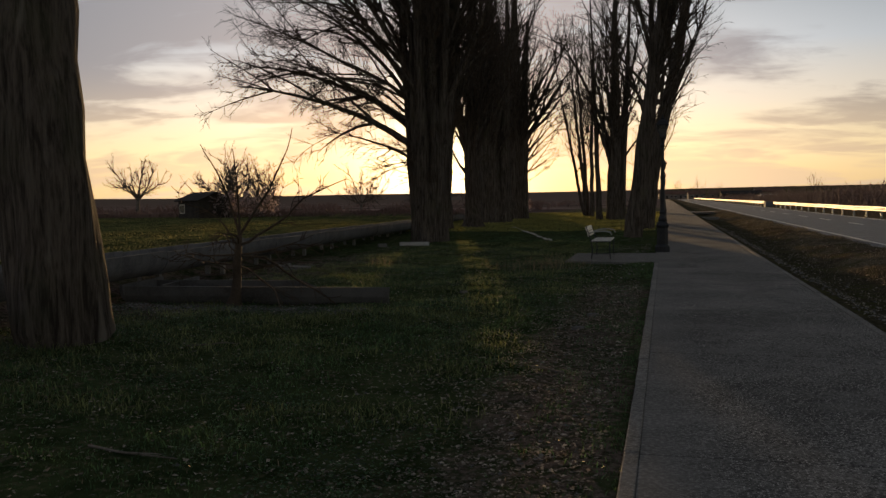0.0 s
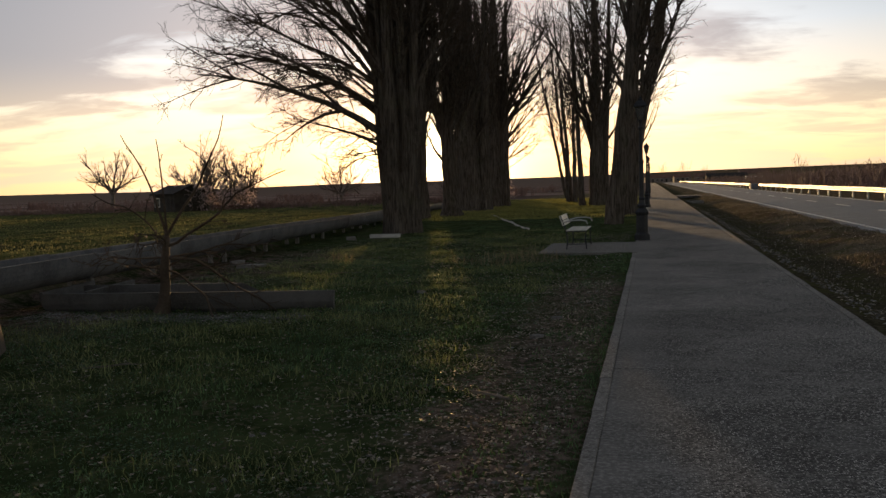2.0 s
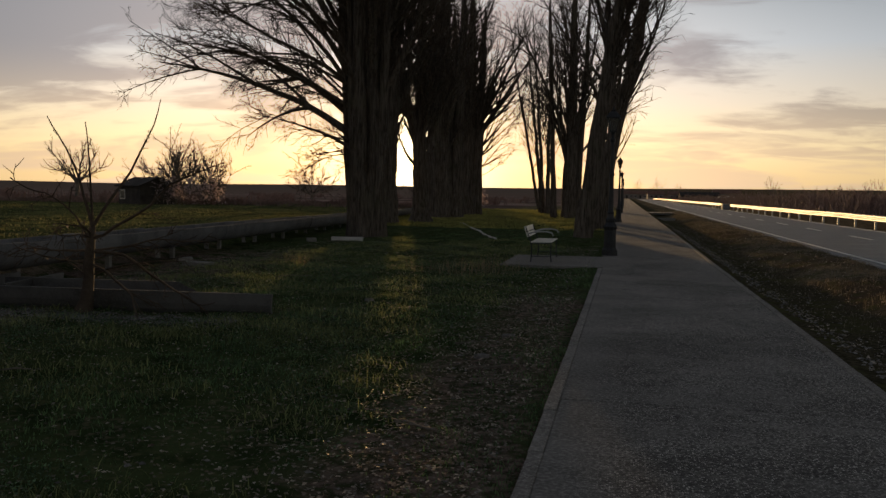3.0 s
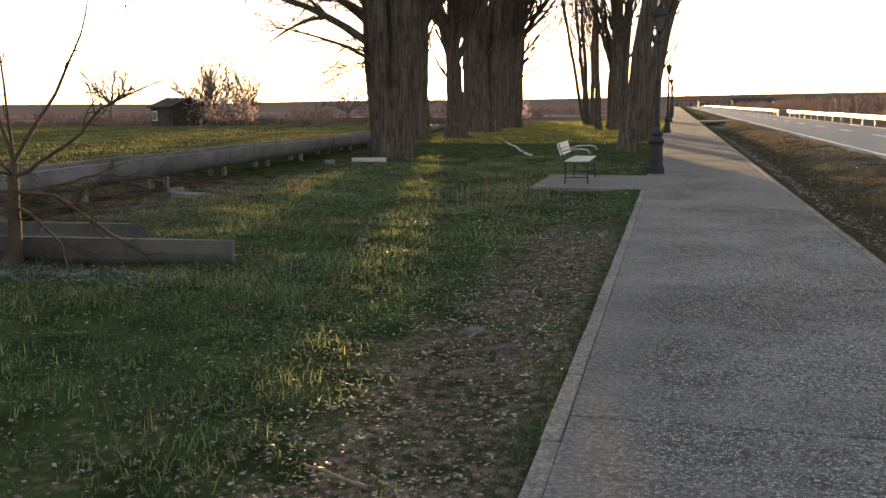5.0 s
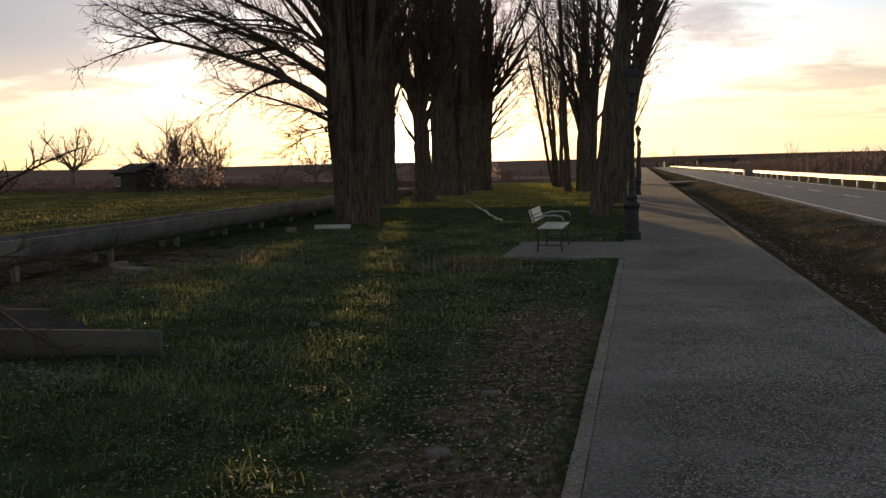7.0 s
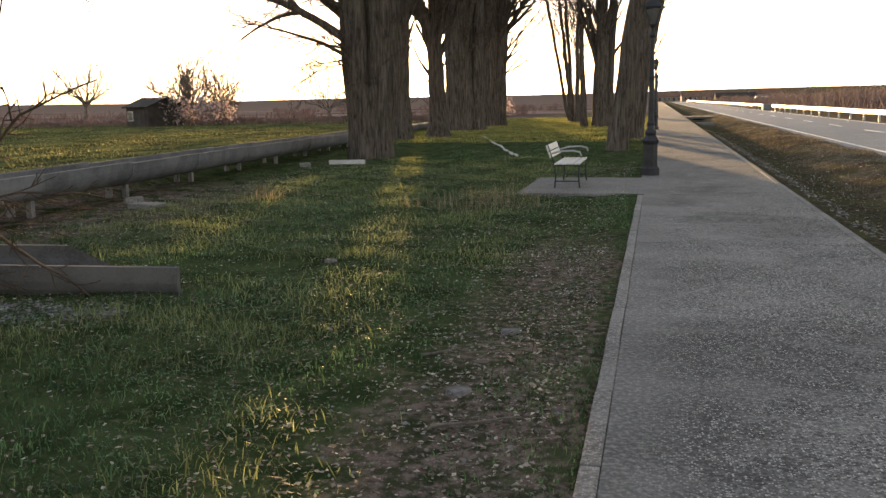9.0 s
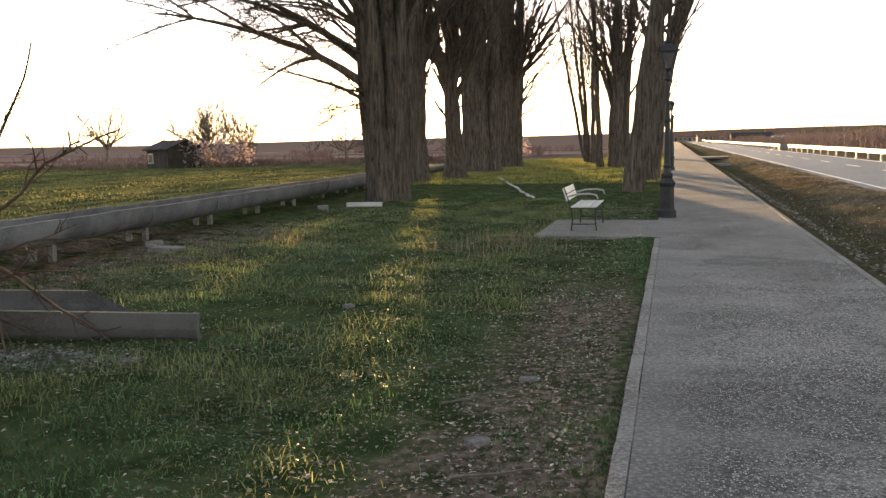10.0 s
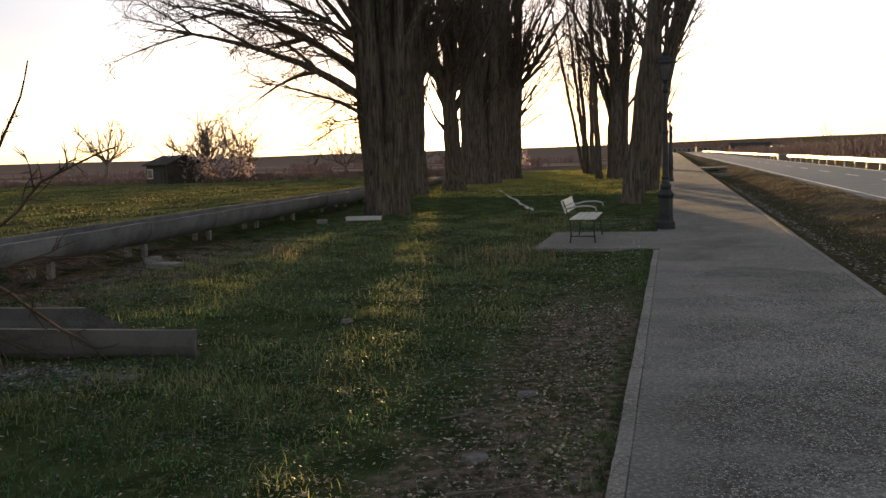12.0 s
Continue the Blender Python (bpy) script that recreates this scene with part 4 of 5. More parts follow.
def build_lamp():
    lamp = empty("street_lamp", (0.16, 28.05, 0.0))
    tagged(lamp, "old-style dark iron street lamp with a four-sided lantern", "street lamp", "street lamps")
    part("base", lathe([(0.20, 0.0), (0.20, 0.14), (0.17, 0.17), (0.155, 0.2), (0.15, 0.62), (0.17, 0.66), (0.18, 0.70), (0.15, 0.74),
                        (0.105, 0.80), (0.12, 0.84), (0.12, 0.88), (0.085, 0.92)], 8), M_IRON, lamp)
    part("shaft", lathe([(0.085, 0.92), (0.075, 1.0), (0.085, 1.04), (0.065, 1.08), (0.055, 1.9), (0.068, 1.93), (0.068, 1.97), (0.05, 2.0), (0.042, 2.72),
                         (0.065, 2.76), (0.065, 2.80), (0.035, 2.84), (0.03, 2.9), (0.06, 2.96)], 14), M_IRON, lamp, smooth=False)
    box_part = part("lantern_frame", lathe([(0.075, 2.955), (0.10, 2.965), (0.10, 2.985), (0.075, 2.995)], 4), M_IRON, lamp)
    for k in range(4):
        a = math.pi / 2 * k + math.pi / 4
        t = Tubes()
        t.add([(0.095 * math.cos(a), 0.095 * math.sin(a), 2.985), (0.20 * math.cos(a), 0.20 * math.sin(a), 3.30)], [0.009, 0.009], 4)
        part("lantern_bar", t.mesh("lantern_bar", M_IRON, False), None, box_part)
        b = a + math.pi / 2
        v = [(0.09 * math.cos(a), 0.09 * math.sin(a), 2.99), (0.09 * math.cos(b), 0.09 * math.sin(b), 2.99),
             (0.195 * math.cos(b), 0.195 * math.sin(b), 3.30), (0.195 * math.cos(a), 0.195 * math.sin(a), 3.30)]
        mid = Vector((math.cos(a) + math.cos(b), math.sin(a) + math.sin(b), 0)).normalized() * 0.004
        v += [tuple(Vector(p) - mid) for p in v]
        f = [(0, 1, 2, 3), (7, 6, 5, 4), (0, 4, 5, 1), (1, 5, 6, 2), (2, 6, 7, 3), (3, 7, 4, 0)]
        part("pane", mesh_of("pane", v, f, M_GLASS), None, box_part, "clear glass pane")
    part("roof", lathe([(0.235, 3.295), (0.24, 3.32), (0.16, 3.41), (0.07, 3.47), (0.075, 3.49), (0.03, 3.51)], 4), M_IRON, lamp)
    part("finial", lathe([(0.02, 3.505), (0.035, 3.53), (0.012, 3.555), (0.006, 3.60)], 8), M_IRON, lamp)
    for y in (56.0, 84.0, 112.0, 140.0):
        copy_thing(lamp, pose(0.16, y, 0))


build_lamp()

# ---- road side ----


def build_guardrail():
    rail = empty("guardrail", (12.75, 0, -0.07))
    tagged(rail, "galvanised steel guardrail catching the low sun", "guardrail")
    prof = [(0.0, 0.46), (-0.05, 0.50), (-0.05, 0.55), (0.0, 0.60), (0.0, 0.63), (-0.05, 0.68), (-0.05, 0.73), (0.0, 0.77)]
    for y0, y1 in ((-40.0, 117.0), (125.0, 420.0)):
        v, f = [], []
        ys = np.arange(y0, y1 + 0.1, 4.0)
        for y in ys:
            w = 0.012 * math.sin(y * 1.9)
            v.extend([(x - 0.08, y, z + w) for x, z in prof] + [(x - 0.076, y, z + w) for x, z in prof])
        m = len(prof)
        for j in range(len(ys) - 1):
            a, b = j * 2 * m, (j + 1) * 2 * m
            for i in range(m - 1):
                f.append((a + i, a + i + 1, b + i + 1, b + i))
                f.append((a + m + i + 1, a + m + i, b + m + i, b + m + i + 1))
        part("beam", mesh_of("beam", v, f, M_ZINC), None, rail)
    post = bpy.data.meshes.new("post")
    bm = box(0.12, 0.06, 0.85, (0, 0, -0.1), 0.006)
    bm.to_mesh(post)
    bm.free()
    post.materials.append(M_ZINC)
    for y in list(np.arange(-38, 116, 4.0)) + list(np.arange(127, 330, 4.0)):
        part("post", post, None, rail).location = (0, y, 0)


build_guardrail()
build_path()

# ---- shed, houses and thickets ----


def gable(name, at, turn, sx, sy, wall_h, rise, wall_mat, roof_mat, label, category, over=0.25, openings=()):
    """A small gabled building: walls, roof slabs, and openings set into the walls as frames with dark panes."""
    house = empty(name, (at[0], at[1], float(ground_height(np.array(at[0]), np.array(at[1]))) - 0.05), turn)
    bm = bmesh.new()
    x, y = sx / 2, sy / 2
    pts = [(-x, -y, 0), (x, -y, 0), (x, y, 0), (-x, y, 0), (-x, -y, wall_h), (x, -y, wall_h), (x, y, wall_h), (-x, y, wall_h), (-x, 0, wall_h + rise), (x, 0, wall_h + rise)]
    v = [bm.verts.new(p) for p in pts]
    for f in ((0, 1, 5, 4), (2, 3, 7, 6), (1, 2, 6, 9, 5), (3, 0, 4, 8, 7), (4, 5, 9, 8), (6, 7, 8, 9), (3, 2, 1, 0)):
        bm.faces.new([v[k] for k in f])
    part("wall", bm, wall_mat, house)
    slope = math.atan2(rise, y)
    run = math.hypot(rise, y) + over
    for sgn in (-1, 1):
        slab = box(sx + 2 * over, run, 0.09, (0, -run / 2, 0))
        m = Matrix.Translation((0, 0, wall_h + rise + 0.02)) @ (Matrix.Rotation(math.pi, 4, "Z") if sgn > 0 else Matrix()) @ Matrix.Rotation(slope, 4, "X")
        bmesh.ops.transform(slab, matrix=m, verts=slab.verts)
        part("roof", slab, roof_mat, house)
    for kind, ox, oz, w, h in openings:
        f = part(kind, box(w, 0.06, h, (ox, -y - 0.01, oz), 0.01), M_PLASTER if kind == "window" else M_SHED, house)
        if kind == "window":
            part("pane", box(w - 0.16, 0.02, h - 0.16, (ox, -y - 0.045, oz + 0.08)), M_PANE, f)
    return tagged(house, label, category)


M_WALL = mottled("house_render", (0.16, 0.13, 0.11), (0.30, 0.25, 0.21), 0.6, 9.0, 0.9)
M_PANE = mottled("window_pane", (0.03, 0.035, 0.04), (0.06, 0.065, 0.07), 2.0, 10.0, 0.15, 0.0, spec=0.6)
M_TILE = mottled("clay_tile_roof", (0.13, 0.07, 0.05), (0.25, 0.14, 0.10), 1.0, 9.0, 0.9)
M_WHITE = mottled("white_sheeting", (0.55, 0.58, 0.60), (0.75, 0.78, 0.80), 0.6, 9.0, 0.5)

gable("shed", (-36.7, 71.0), -30, 3.2, 3.0, 1.5, 0.6, M_SHED, M_ROOF, "low dark weathered farm shed with a whitewashed patch", "shed",
      openings=(("door", 0.8, 0.0, 0.8, 1.35), ("window", -1.0, 0.45, 0.8, 0.75)))


def blades(name, count, spot, height, width, material, label, seed, bend=0.5, parent_kind="stuff", category="grass"):
    """Many thin bent blades in one mesh. spot(rng, n) gives x, y and a height factor."""
    rng = np.random.RandomState(seed)
    x, y, k = spot(rng, count)
    n = len(x)
    z = ground_height(x, y) - 0.005
    az = rng.uniform(0, 6.28, n)
    h = height * k * rng.uniform(0.45, 1.25, n)
    w = width * rng.uniform(0.6, 1.4, n)
    ln = h * bend * rng.uniform(0.1, 1.3, n)
    dx, dy = np.cos(az), np.sin(az)
    sx, sy = -dy * w / 2, dx * w / 2
    v = np.empty((n, 5, 3))
    v[:, 0] = np.stack([x - sx, y - sy, z], -1)
    v[:, 1] = np.stack([x + sx, y + sy, z], -1)
    v[:, 2] = np.stack([x + sx * 0.8 + dx * ln * 0.35, y + sy * 0.8 + dy * ln * 0.35, z + h * 0.6], -1)
    v[:, 3] = np.stack([x - sx * 0.8 + dx * ln * 0.35, y - sy * 0.8 + dy * ln * 0.35, z + h * 0.6], -1)
    v[:, 4] = np.stack([x + dx * ln, y + dy * ln, z + h], -1)
    b = np.arange(n)[:, None] * 5
    quads = (b + np.array((0, 1, 2, 3))).tolist()
    tris = (b + np.array((3, 2, 4))).tolist()
    ob = new(name, mesh_of(name, v.reshape(-1, 3).tolist(), quads + tris, material))
    return tagged(ob, label, category, kind="stuff")


def leafy(m, share=0.45):
    """Lets light through a thin blade."""
    n = m.node_tree
    bsdf = next(x for x in n.nodes if x.type == "BSDF_PRINCIPLED")
    out = next(x for x in n.nodes if x.type == "OUTPUT_MATERIAL")
    tr, mix = n.nodes.new("ShaderNodeBsdfTranslucent"), n.nodes.new("ShaderNodeMixShader")
    n.links.new(bsdf.inputs["Base Color"].links[0].from_socket, tr.inputs["Color"])
    mix.inputs[0].default_value = share
    n.links.new(bsdf.outputs[0], mix.inputs[1])
    n.links.new(tr.outputs[0], mix.inputs[2])
    n.links.new(mix.outputs[0], out.inputs[0])


leafy(M_GRASS, 0.62)
leafy(M_TUFT, 0.6)
for m in (M_CLOVER, M_SUNLIT, M_FIELD, M_VERGE, M_STRAW, M_LITTER, M_BLOSSOM):
    leafy(m)


def patchy(x, y):
    """0 to 1: where the grass grows thick."""
    a = np.sin(x * 1.3 + 1.7 * np.sin(y * 0.6)) * np.sin(y * 0.9 + 1.3 * np.sin(x * 0.8)) + 0.6 * np.sin(x * 3.7 + y * 2.1) * np.sin(y * 3.1 - x * 1.4)
    return np.clip(0.5 + 0.45 * a, 0, 1)


def lawn_spot(rng, n):
    y = 6.0 + 40 * rng.random(n) ** 1.6
    x = -0.15 - rng.random(n) * (np.abs(flume_x(y)) - 0.7)
    keep = patchy(x, y) * np.clip(0.12 + np.clip((-x - 0.85) / 0.6, 0, 1) + 0.15 * np.clip((x + 0.35) / 0.2, 0, 1), 0, 1) * np.clip(1.25 - np.clip((-x - 5.4) / 2.0, 0, 1), 0.25, 1) > rng.random(n) * 0.85
    x, y = x[keep], y[keep]
    return x, y, 0.4 + 1.5 * patchy(x * 1.7 + 5, y * 1.7) ** 2


blades("grass", 250000, lawn_spot, 0.031, 0.0075, M_GRASS, "short patchy green lawn grass under the poplars", 1, 1.0)


def edge_lawn_spot(rng, n):
    y = 5.5 + 19 * rng.random(n) ** 1.4
    x = -0.01 - 0.65 * rng.random(n) ** 1.3
    keep = patchy(x * 2.3, y * 1.9) > 0.7 * rng.random(n)
    return x[keep], y[keep], 0.5 + 0.9 * patchy(x[keep] * 3, y[keep] * 3)


blades("kerb_grass", 15000, edge_lawn_spot, 0.032, 0.007, M_GRASS, "dark short grass growing along the kerb", 21, 1.1)


def dry_lawn_spot(rng, n):
    y = 6.0 + 36 * rng.random(n) ** 1.5
    x = -0.1 - rng.random(n) * (np.abs(flume_x(y)) - 0.7)
    keep = patchy(x * 1.3 + 9, y * 1.3) > 0.35 + 0.5 * rng.random(n)
    return x[keep], y[keep], np.full(keep.sum(), 0.8)


blades("dry_grass", 12000, dry_lawn_spot, 0.035, 0.005, M_STRAW, "dry pale grass blades among the lawn", 2, 0.9)


def verge_spot(rng, n):
    y = 10 + 85 * rng.random(n) ** 1.5
    x = 3.1 + 2.75 * rng.random(n) ** 0.7
    keep = patchy(x * 2.1, y * 1.7) * np.clip((x - 3.0) / 1.0, 0.15, 1) > 0.15 + 0.6 * rng.random(n)
    return x[keep], y[keep], 0.6 + 0.9 * patchy(x[keep] * 1.9, y[keep] * 2.3)


blades("verge_grass", 48000, verge_spot, 0.07, 0.008, M_VERGE, "dry straw-coloured grass on the road bank", 3, 0.9)


def weed_spot(rng, n):
    c = np.array([(-2.1, 23.1), (-2.6, 23.6), (-1.7, 22.6), (-3.0, 22.6), (-6.0, 23.4), (-2.3, 24.0), (-2.4, 22.2)])
    i = rng.randint(0, len(c), n)
    p = c[i] + rng.normal(0, 0.28, (n, 2))
    return p[:, 0], p[:, 1], np.ones(n)


blades("dry_weeds", 520, weed_spot, 0.22, 0.006, M_STRAW, "clump of tall dry weeds in the lawn", 4, 0.5, category="weeds")


def tuft_spot(rng, n):
    c = np.column_stack([rng.uniform(-7.4, -1.4, 230), 9.5 + 25 * rng.random(230)])
    # these ten tufts follow the sun streaks; their pale colour adds to that light
    c = np.concatenate([c, [(-6.0, 23.3), (-5.6, 22.9), (-4.9, 18.7), (-5.2, 19.4), (-4.6, 18.2), (-3.1, 20.2), (-2.3, 16.7), (-4.3, 25.3), (-3.6, 22.6), (-2.0, 15.2)]])
    i = rng.randint(0, len(c), n)
    p = c[i] + rng.normal(0, 0.19, (n, 2)) * np.array((1.5, 1.0))
    return p[:, 0], p[:, 1], rng.uniform(0.5, 1.2, n)


blades("grass_tufts", 34000, tuft_spot, 0.085, 0.0065, M_TUFT, "longer pale tufts standing out of the lawn", 19, 1.3)


def crop_spot(rng, n):
    y = 16 + 58 * rng.random(n)
    x = flume_x(y) - 1.2 - rng.random(n) ** 1.4 * (14 + 0.5 * y)
    keep = patchy(x * 0.8, y * 0.5) > 0.6 * rng.random(n)
    return x[keep], y[keep], np.ones(keep.sum())


blades("field_crop", 70000, crop_spot, 0.055, 0.035, M_FIELD, "low yellow-green growth in the field", 5, 0.7, category="crop")


def edge_spot(rng, n):
    x = -13 - 60 * rng.random(n)
    y = 73.5 + 0.0 * x + rng.normal(0, 0.8, n)
    return x, y, 0.5 + patchy(x, y)


blades("field_edge_weeds", 14000, edge_spot, 0.30, 0.05, M_SHRUB, "dark rough weeds along the field's edge", 6, 0.6, category="weeds")


def flakes(name, count, spot, size, material, label, seed, category, lift=0.02):
    rng = np.random.RandomState(seed)
    x, y = spot(rng, count)
    n = len(x)
    z = ground_height(x, y) + 0.004 + rng.uniform(0.0, lift, n)
    a = rng.uniform(0, 6.28, n)
    s = size * rng.uniform(0.4, 1.3, n)
    tilt = rng.normal(0, 0.35, (n, 4))
    v = np.empty((n, 4, 3))
    for k in range(4):
        r = s * (1.0 if k % 2 else 0.55)
        v[:, k] = np.stack([x + r * np.cos(a + k * 1.57), y + r * np.sin(a + k * 1.57), z + s * tilt[:, k] * 0.6], -1)
    f = (np.arange(n)[:, None] * 4 + np.arange(4)).tolist()
    return tagged(new(name, mesh_of(name, v.reshape(-1, 3).tolist(), f, material)), label, category, kind="stuff")


def litter_spot(rng, n):
    y = 6 + 26 * rng.random(n) ** 1.7
    x = np.where(rng.random(n) < 0.45 * (y < 19), -0.12 - np.abs(rng.normal(0, 0.85, n)), -0.2 - 8 * rng.random(n))
    return x, y


def clover_spot(rng, n):
    y = 6.5 + 24 * rng.random(n) ** 1.5
    x = -0.2 - 7.5 * rng.random(n)
    keep = patchy(x * 0.9 + 3, y * 0.9 + 1) * np.clip(0.2 + (-x - 0.6) / 0.8, 0.1, 1) > 0.25 + 0.6 * rng.random(n)
    return x[keep], y[keep]


flakes("clover", 190000, clover_spot, 0.013, M_CLOVER, "low broad-leaved weeds among the lawn grass", 17, "weeds", 0.05)


def far_lawn_spot(rng, n):
    y = 44 + 48 * rng.random(n)
    x = -0.2 - 13 * rng.random(n)
    return x, y, 0.6 + 0.8 * patchy(x, y)


blades("far_lawn_grass", 60000, far_lawn_spot, 0.085, 0.03, M_SUNLIT, "sunlit yellowing grass beyond the poplars", 18)

flakes("verge_litter", 9000, lambda r, n: (2.55 + 3.3 * r.random(n), 8 + 50 * r.random(n) ** 1.4), 0.024, M_LITTER, "dead leaves and straw scraps on the road bank", 22, "leaf litter")
flakes("leaf_litter", 42000, litter_spot, 0.016, M_LITTER, "scattered brown dead leaves on the lawn", 7, "leaf litter")


def pebble_field(name, count, spot, size, material, label, seed):
    rng = np.random.RandomState(seed)
    x, y = spot(rng, count)
    z = ground_height(x, y)
    base = np.array([(1, 0, 0), (0, 1, 0), (-1, 0, 0), (0, -1, 0), (0, 0, 0.45), (0, 0, -0.5)], float)
    tri = np.array([(0, 1, 4), (1, 2, 4), (2, 3, 4), (3, 0, 4), (1, 0, 5), (2, 1, 5), (3, 2, 5), (0, 3, 5)])
    s = size * rng.uniform(0.4, 1.5, (count, 1, 1))
    v = base[None] * s * rng.uniform(0.5, 1.5, (count, 6, 3)) + np.stack([x, y, z], -1)[:, None]
    f = (np.arange(count)[:, None, None] * 6 + tri).reshape(-1, 3).tolist()
    return tagged(new(name, mesh_of(name, v.reshape(-1, 3).tolist(), f, material)), label, "pebbles", kind="stuff")


M_PEBBLE = mottled("pebble", (0.08, 0.075, 0.072), (0.27, 0.255, 0.245), 3.0, 30.0, 0.85, pieces=1.0)
pebble_field("gravel", 3000, lambda r, n: (r.uniform(-7.6, -3.7, n), 15.35 + r.normal(0, 0.22, n)), 0.015, M_PEBBLE, "pale gravel scattered before the loose channel", 8)
pebble_field("pebbles", 1400, lambda r, n: (-0.15 - np.abs(r.normal(0, 0.8, n)), 6 + 26 * r.random(n) ** 1.4), 0.016, M_PEBBLE, "small stones in the bare strip by the path", 9)
pebble_field("verge_gravel", 1500, lambda r, n: (2.6 + np.abs(r.normal(0, 0.4, n)), 9 + 40 * r.random(n) ** 1.3), 0.022, M_PEBBLE, "small stones along the ditch", 10)


def thicket(name, count, spot, height, label, seed, material=None, width=0.05):
    """Bare brush: upright crooked stems with side shoots, in one mesh."""
    rng = np.random.RandomState(seed)
    x, y, k = spot(rng, count)
    z = ground_height(x, y) - 0.1
    t = Tubes()
    for i in range(len(x)):
        h = height * k[i] * rng.uniform(0.6, 1.15)
        p = bent(rng, (x[i], y[i], z[i]), (rng.normal(0, 0.22), rng.normal(0, 0.22), 1), h, 4, 0, 0.1)
        t.add(p, np.linspace(width, width * 0.25, 5), 3)
        for _ in range(4):
            j = rng.randint(1, 4)
            q = bent(rng, p[j], side_way(rng, p[j + 1] - p[j], rng.uniform(0.3, 0.8), rng.uniform(0, 6.28)), h * rng.uniform(0.25, 0.5), 2, 0.1, 0.1)
            t.add(q, np.linspace(width * 0.6, width * 0.2, 3), 3)
    return tagged(new(name, t.mesh(name, material or M_SHRUB, False)), label, "thicket", kind="stuff")


def right_brush(rng, n):
    y = 95 + 330 * rng.random(n) ** 0.9
    x = 15 + (y - 60) * 0.30 * rng.random(n) + 12 * rng.random(n)
    return x, y, 0.75 + 0.5 * patchy(x * 0.1, y * 0.06)


thicket("thicket", 6500, right_brush, 2.1, "reddish-brown bare thicket beyond the guardrail", 12, width=0.10)


def left_brush(rng, n):
    c = rng.uniform(-95, -14, 60)
    cy = rng.uniform(100, 230, 60)
    i = rng.randint(0, 60, n)
    return c[i] + rng.normal(0, 1.3, n), cy[i] + rng.normal(0, 0.8, n), rng.uniform(0.5, 1.1, n)


thicket("hedge", 1700, left_brush, 1.2, "low bare shrubs scattered over the dry field", 13, width=0.07)

for k, (x, y, sx, sy, h, rise, turn, wall, roof) in enumerate([
        (31, 400, 16, 8, 2.2, 1.4, 3, M_SHED, M_ROOF), (24, 430, 9, 7, 2.5, 1.5, -4, M_WALL, M_TILE), (44, 420, 12, 8, 3.2, 1.8, 8, M_WALL, M_TILE),
        (15, 460, 8, 7, 2.6, 1.6, 4, M_WALL, M_TILE), (9, 500, 9, 7, 2.8, 1.6, -12, M_WALL, M_TILE), (1, 560, 9, 7, 3.0, 1.8, 6, M_WALL, M_TILE)]):
    gable("house", (x, y), turn, sx, sy, h, rise, wall, roof, "distant low house with a tiled roof at the village edge", "house",
          openings=(("window", -sx * 0.28, 0.9, 1.2, 1.2), ("door", 0.0, 0.0, 1.0, 2.1), ("window", sx * 0.28, 0.9, 1.2, 1.2)))
gable("greenhouse", (37.0, 310), 6, 14, 5, 1.2, 0.6, M_WHITE, M_WHITE, "long pale sheeted greenhouse beside the road", "greenhouse", 0.05)

for k, (x, y, h) in enumerate(((45, 300, 9.0), (49.5, 315, 5.5), (74, 300, 8.5), (77, 312, 8.0), (80.5, 308, 7.5), (12, 480, 12), (18, 500, 10), (24, 520, 11), (7, 540, 11), (30, 510, 9), (100, 300, 7.0))):
    fruit_tree((x, y), h, 0.2, 30 + k, h * 0.22 if h > 7 else h * 0.4, "far_tree", "distant bare tree on the horizon", boughs=7, density=0.5, low=0.25, twig=0.03)

# ---- small things ----


def worn_block(name, at, size, turn, material, label, category, seed):
    bm = box(*size, (0, 0, 0), min(size) * 0.18)
    rng = random.Random(seed)
    for v in bm.verts:
        v.co += Vector([rng.uniform(-0.06, 0.06) * s for s in size])
    ob = part(name, bm, material, None)
    ob.matrix_world = pose(at[0], at[1], float(ground_height(np.array(at[0]), np.array(at[1]))) - 0.01, 0, 0, turn)
    return tagged(ob, label, category)


worn_block("concrete_post", (-7.75, 32.1), (0.95, 0.15, 0.12), 6, M_PLASTER, "pale concrete post lying at the poplar's foot", "post", 1)
worn_block("rubble_block", (-8.5, 31.0), (0.26, 0.2, 0.12), 30, M_KERB, "broken concrete lump in the grass", "rubble", 2)
worn_block("rubble_block", (-7.6, 22.1), (0.5, 0.34, 0.08), -12, M_KERB, "flat broken slab lying in the grass", "rubble", 3)
worn_block("rubble_block", (-8.15, 22.6), (0.3, 0.2, 0.1), 40, M_KERB, "small concrete lump beside the flume", "rubble", 4)
worn_block("stone", (-0.66, 15.33), (0.13, 0.07, 0.04), 10, M_PEBBLE, "pale stone in the bare strip by the path", "stone", 5)
worn_block("stone", (-0.72, 13.9), (0.12, 0.09, 0.04), 50, M_PEBBLE, "pale stone in the bare strip by the path", "stone", 6)
worn_block("stone", (-2.9, 17.8), (0.1, 0.08, 0.04), 50, M_PEBBLE, "pale stone in the lawn", "stone", 7)
worn_block("barrier_block", (12.6, 121.0), (0.9, 2.2, 0.75), 0, M_FLUME, "grey concrete block in the gap of the guardrail", "barrier", 8)
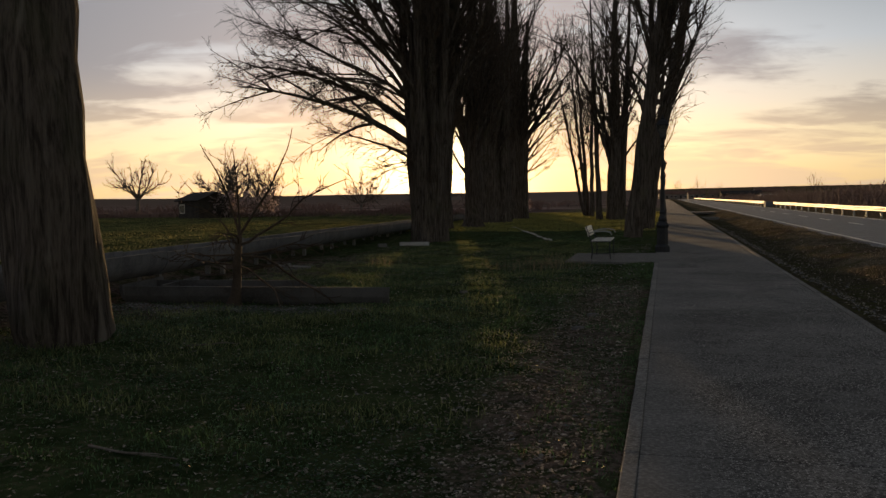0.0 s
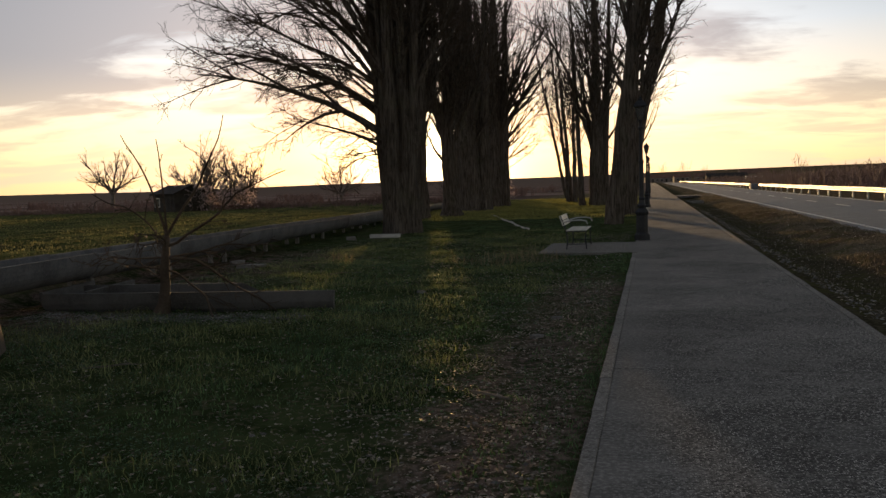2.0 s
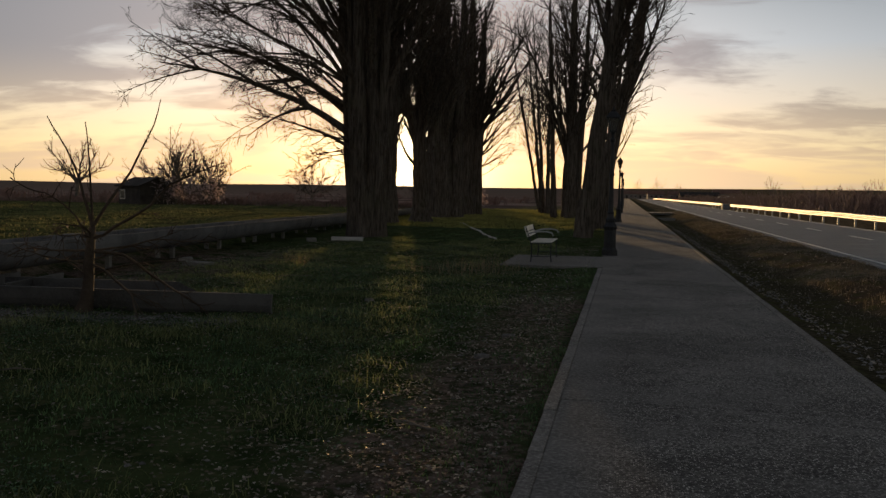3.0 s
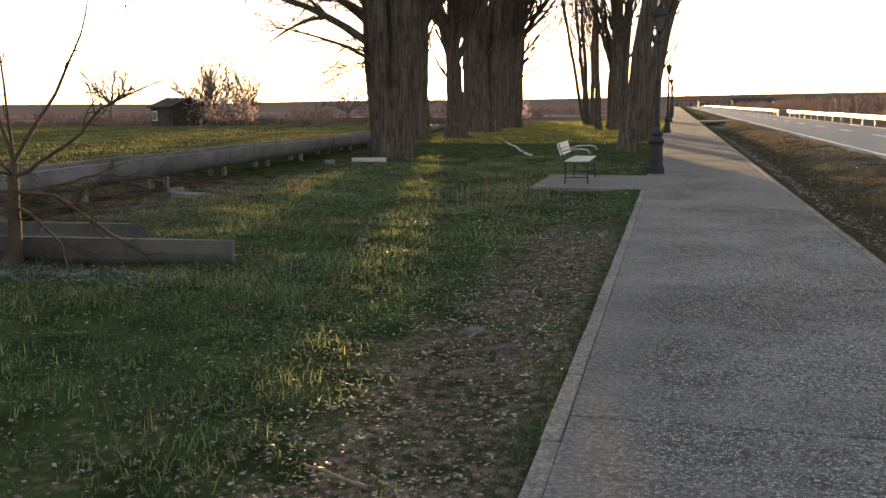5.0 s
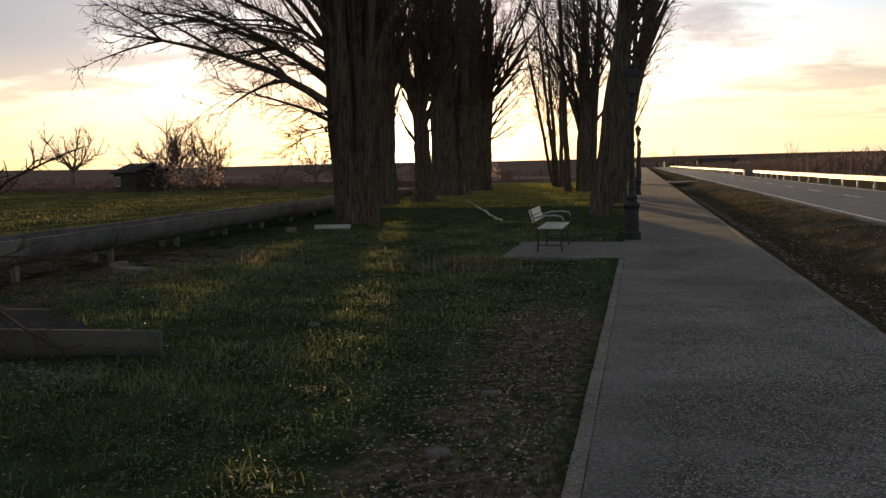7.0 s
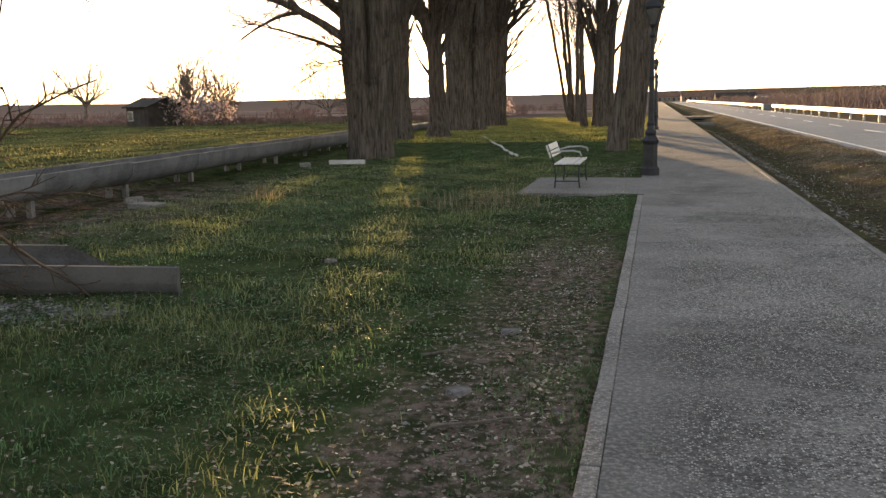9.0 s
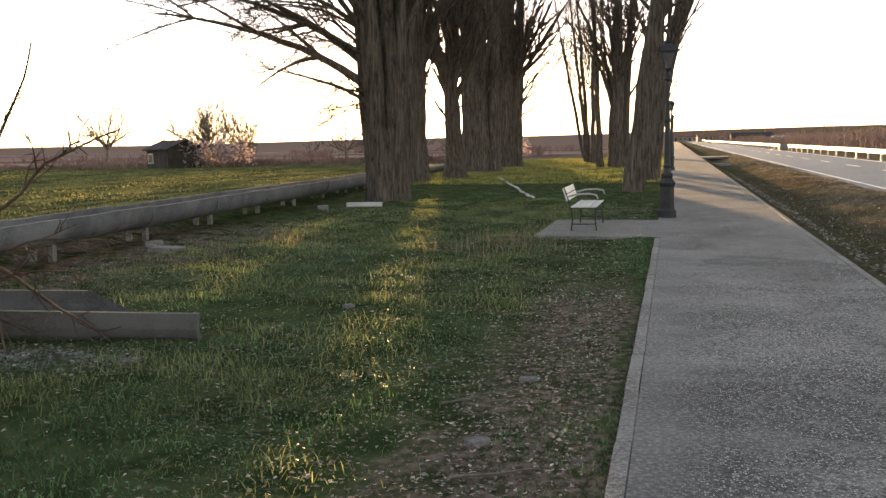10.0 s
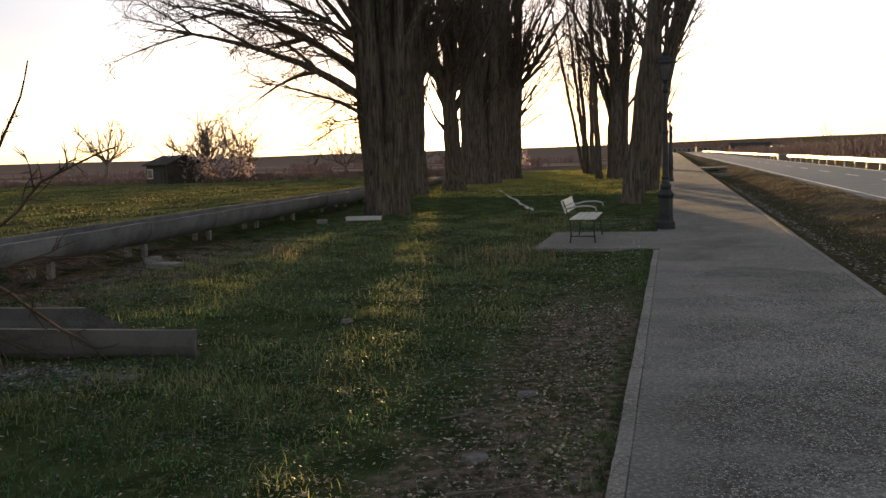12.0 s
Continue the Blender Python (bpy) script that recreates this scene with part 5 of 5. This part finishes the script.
worn_block("driveway", (4.2, 88.0), (3.6, 5.0, 0.16), 0, M_PATH, "concrete crossing over the roadside ditch", "driveway", 9)
worn_block("culvert", (3.3, 70.0), (1.2, 0.3, 0.22), 0, M_KERB, "low concrete culvert edge in the ditch", "culvert", 10)


def lawn_edging():
    edging = empty("lawn_edging", (-5.6, 42.7, -0.05), -14.5)
    stone = bpy.data.meshes.new("edging_stone")
    bm = box(0.07, 0.80, 0.05, (0, 0, 0), 0.012)
    bm.to_mesh(stone)
    bm.free()
    stone.materials.append(M_PLASTER)
    for k in range(17):
        ob = part("edging_stone", stone, None, edging)
        ob.location = (random.uniform(-0.04, 0.04) + 0.0, 7.6 - 0.95 * k, random.uniform(-0.03, 0.01))
        ob.rotation_euler = (0, 0, random.uniform(-0.05, 0.05))
    edging.rotation_euler = (0, 0, math.atan2(3.9, 15.2))
    tagged(edging, "broken line of pale edging stones across the lawn", "edging")


lawn_edging()


def stick(at, length, turn, seed):
    """A fallen crooked twig with a side shoot."""
    rng = np.random.RandomState(seed)
    a = radians(turn)
    z = float(ground_height(np.array(at[0]), np.array(at[1]))) + 0.018
    q = bent(rng, (0, 0, 0), (math.cos(a), math.sin(a), 0.02), length, 7, 0.0, 0.07)
    q[:, 2] = np.clip(q[:, 2], -0.01, 0.03)
    t = Tubes()
    t.add(q, np.linspace(0.010, 0.004, len(q)), 6)
    w = side_way(rng, q[3] - q[2], 0.6, 1.57)
    t.add(bent(rng, q[3], (w[0], w[1], 0.03), length * 0.4, 4, 0.0, 0.08), np.linspace(0.006, 0.003, 5), 5)
    ob = new("fallen_twig", t.mesh("fallen_twig", M_FRUIT_BARK))
    ob.location = (at[0], at[1], z)
    tagged(ob, "crooked bare twig fallen on the lawn", "twig", "fallen twigs")


for k, (x, y, l, turn) in enumerate(((-0.75, 13.4, 0.45, 15), (-3.2, 8.6, 0.7, -12), (-1.1, 14.6, 0.3, 60), (-4.6, 12.2, 0.5, 30), (-2.4, 18.4, 0.4, 100), (-5.3, 20.5, 0.6, 10), (-0.6, 11.4, 0.35, 160))):
    stick((x, y), l, turn, k)
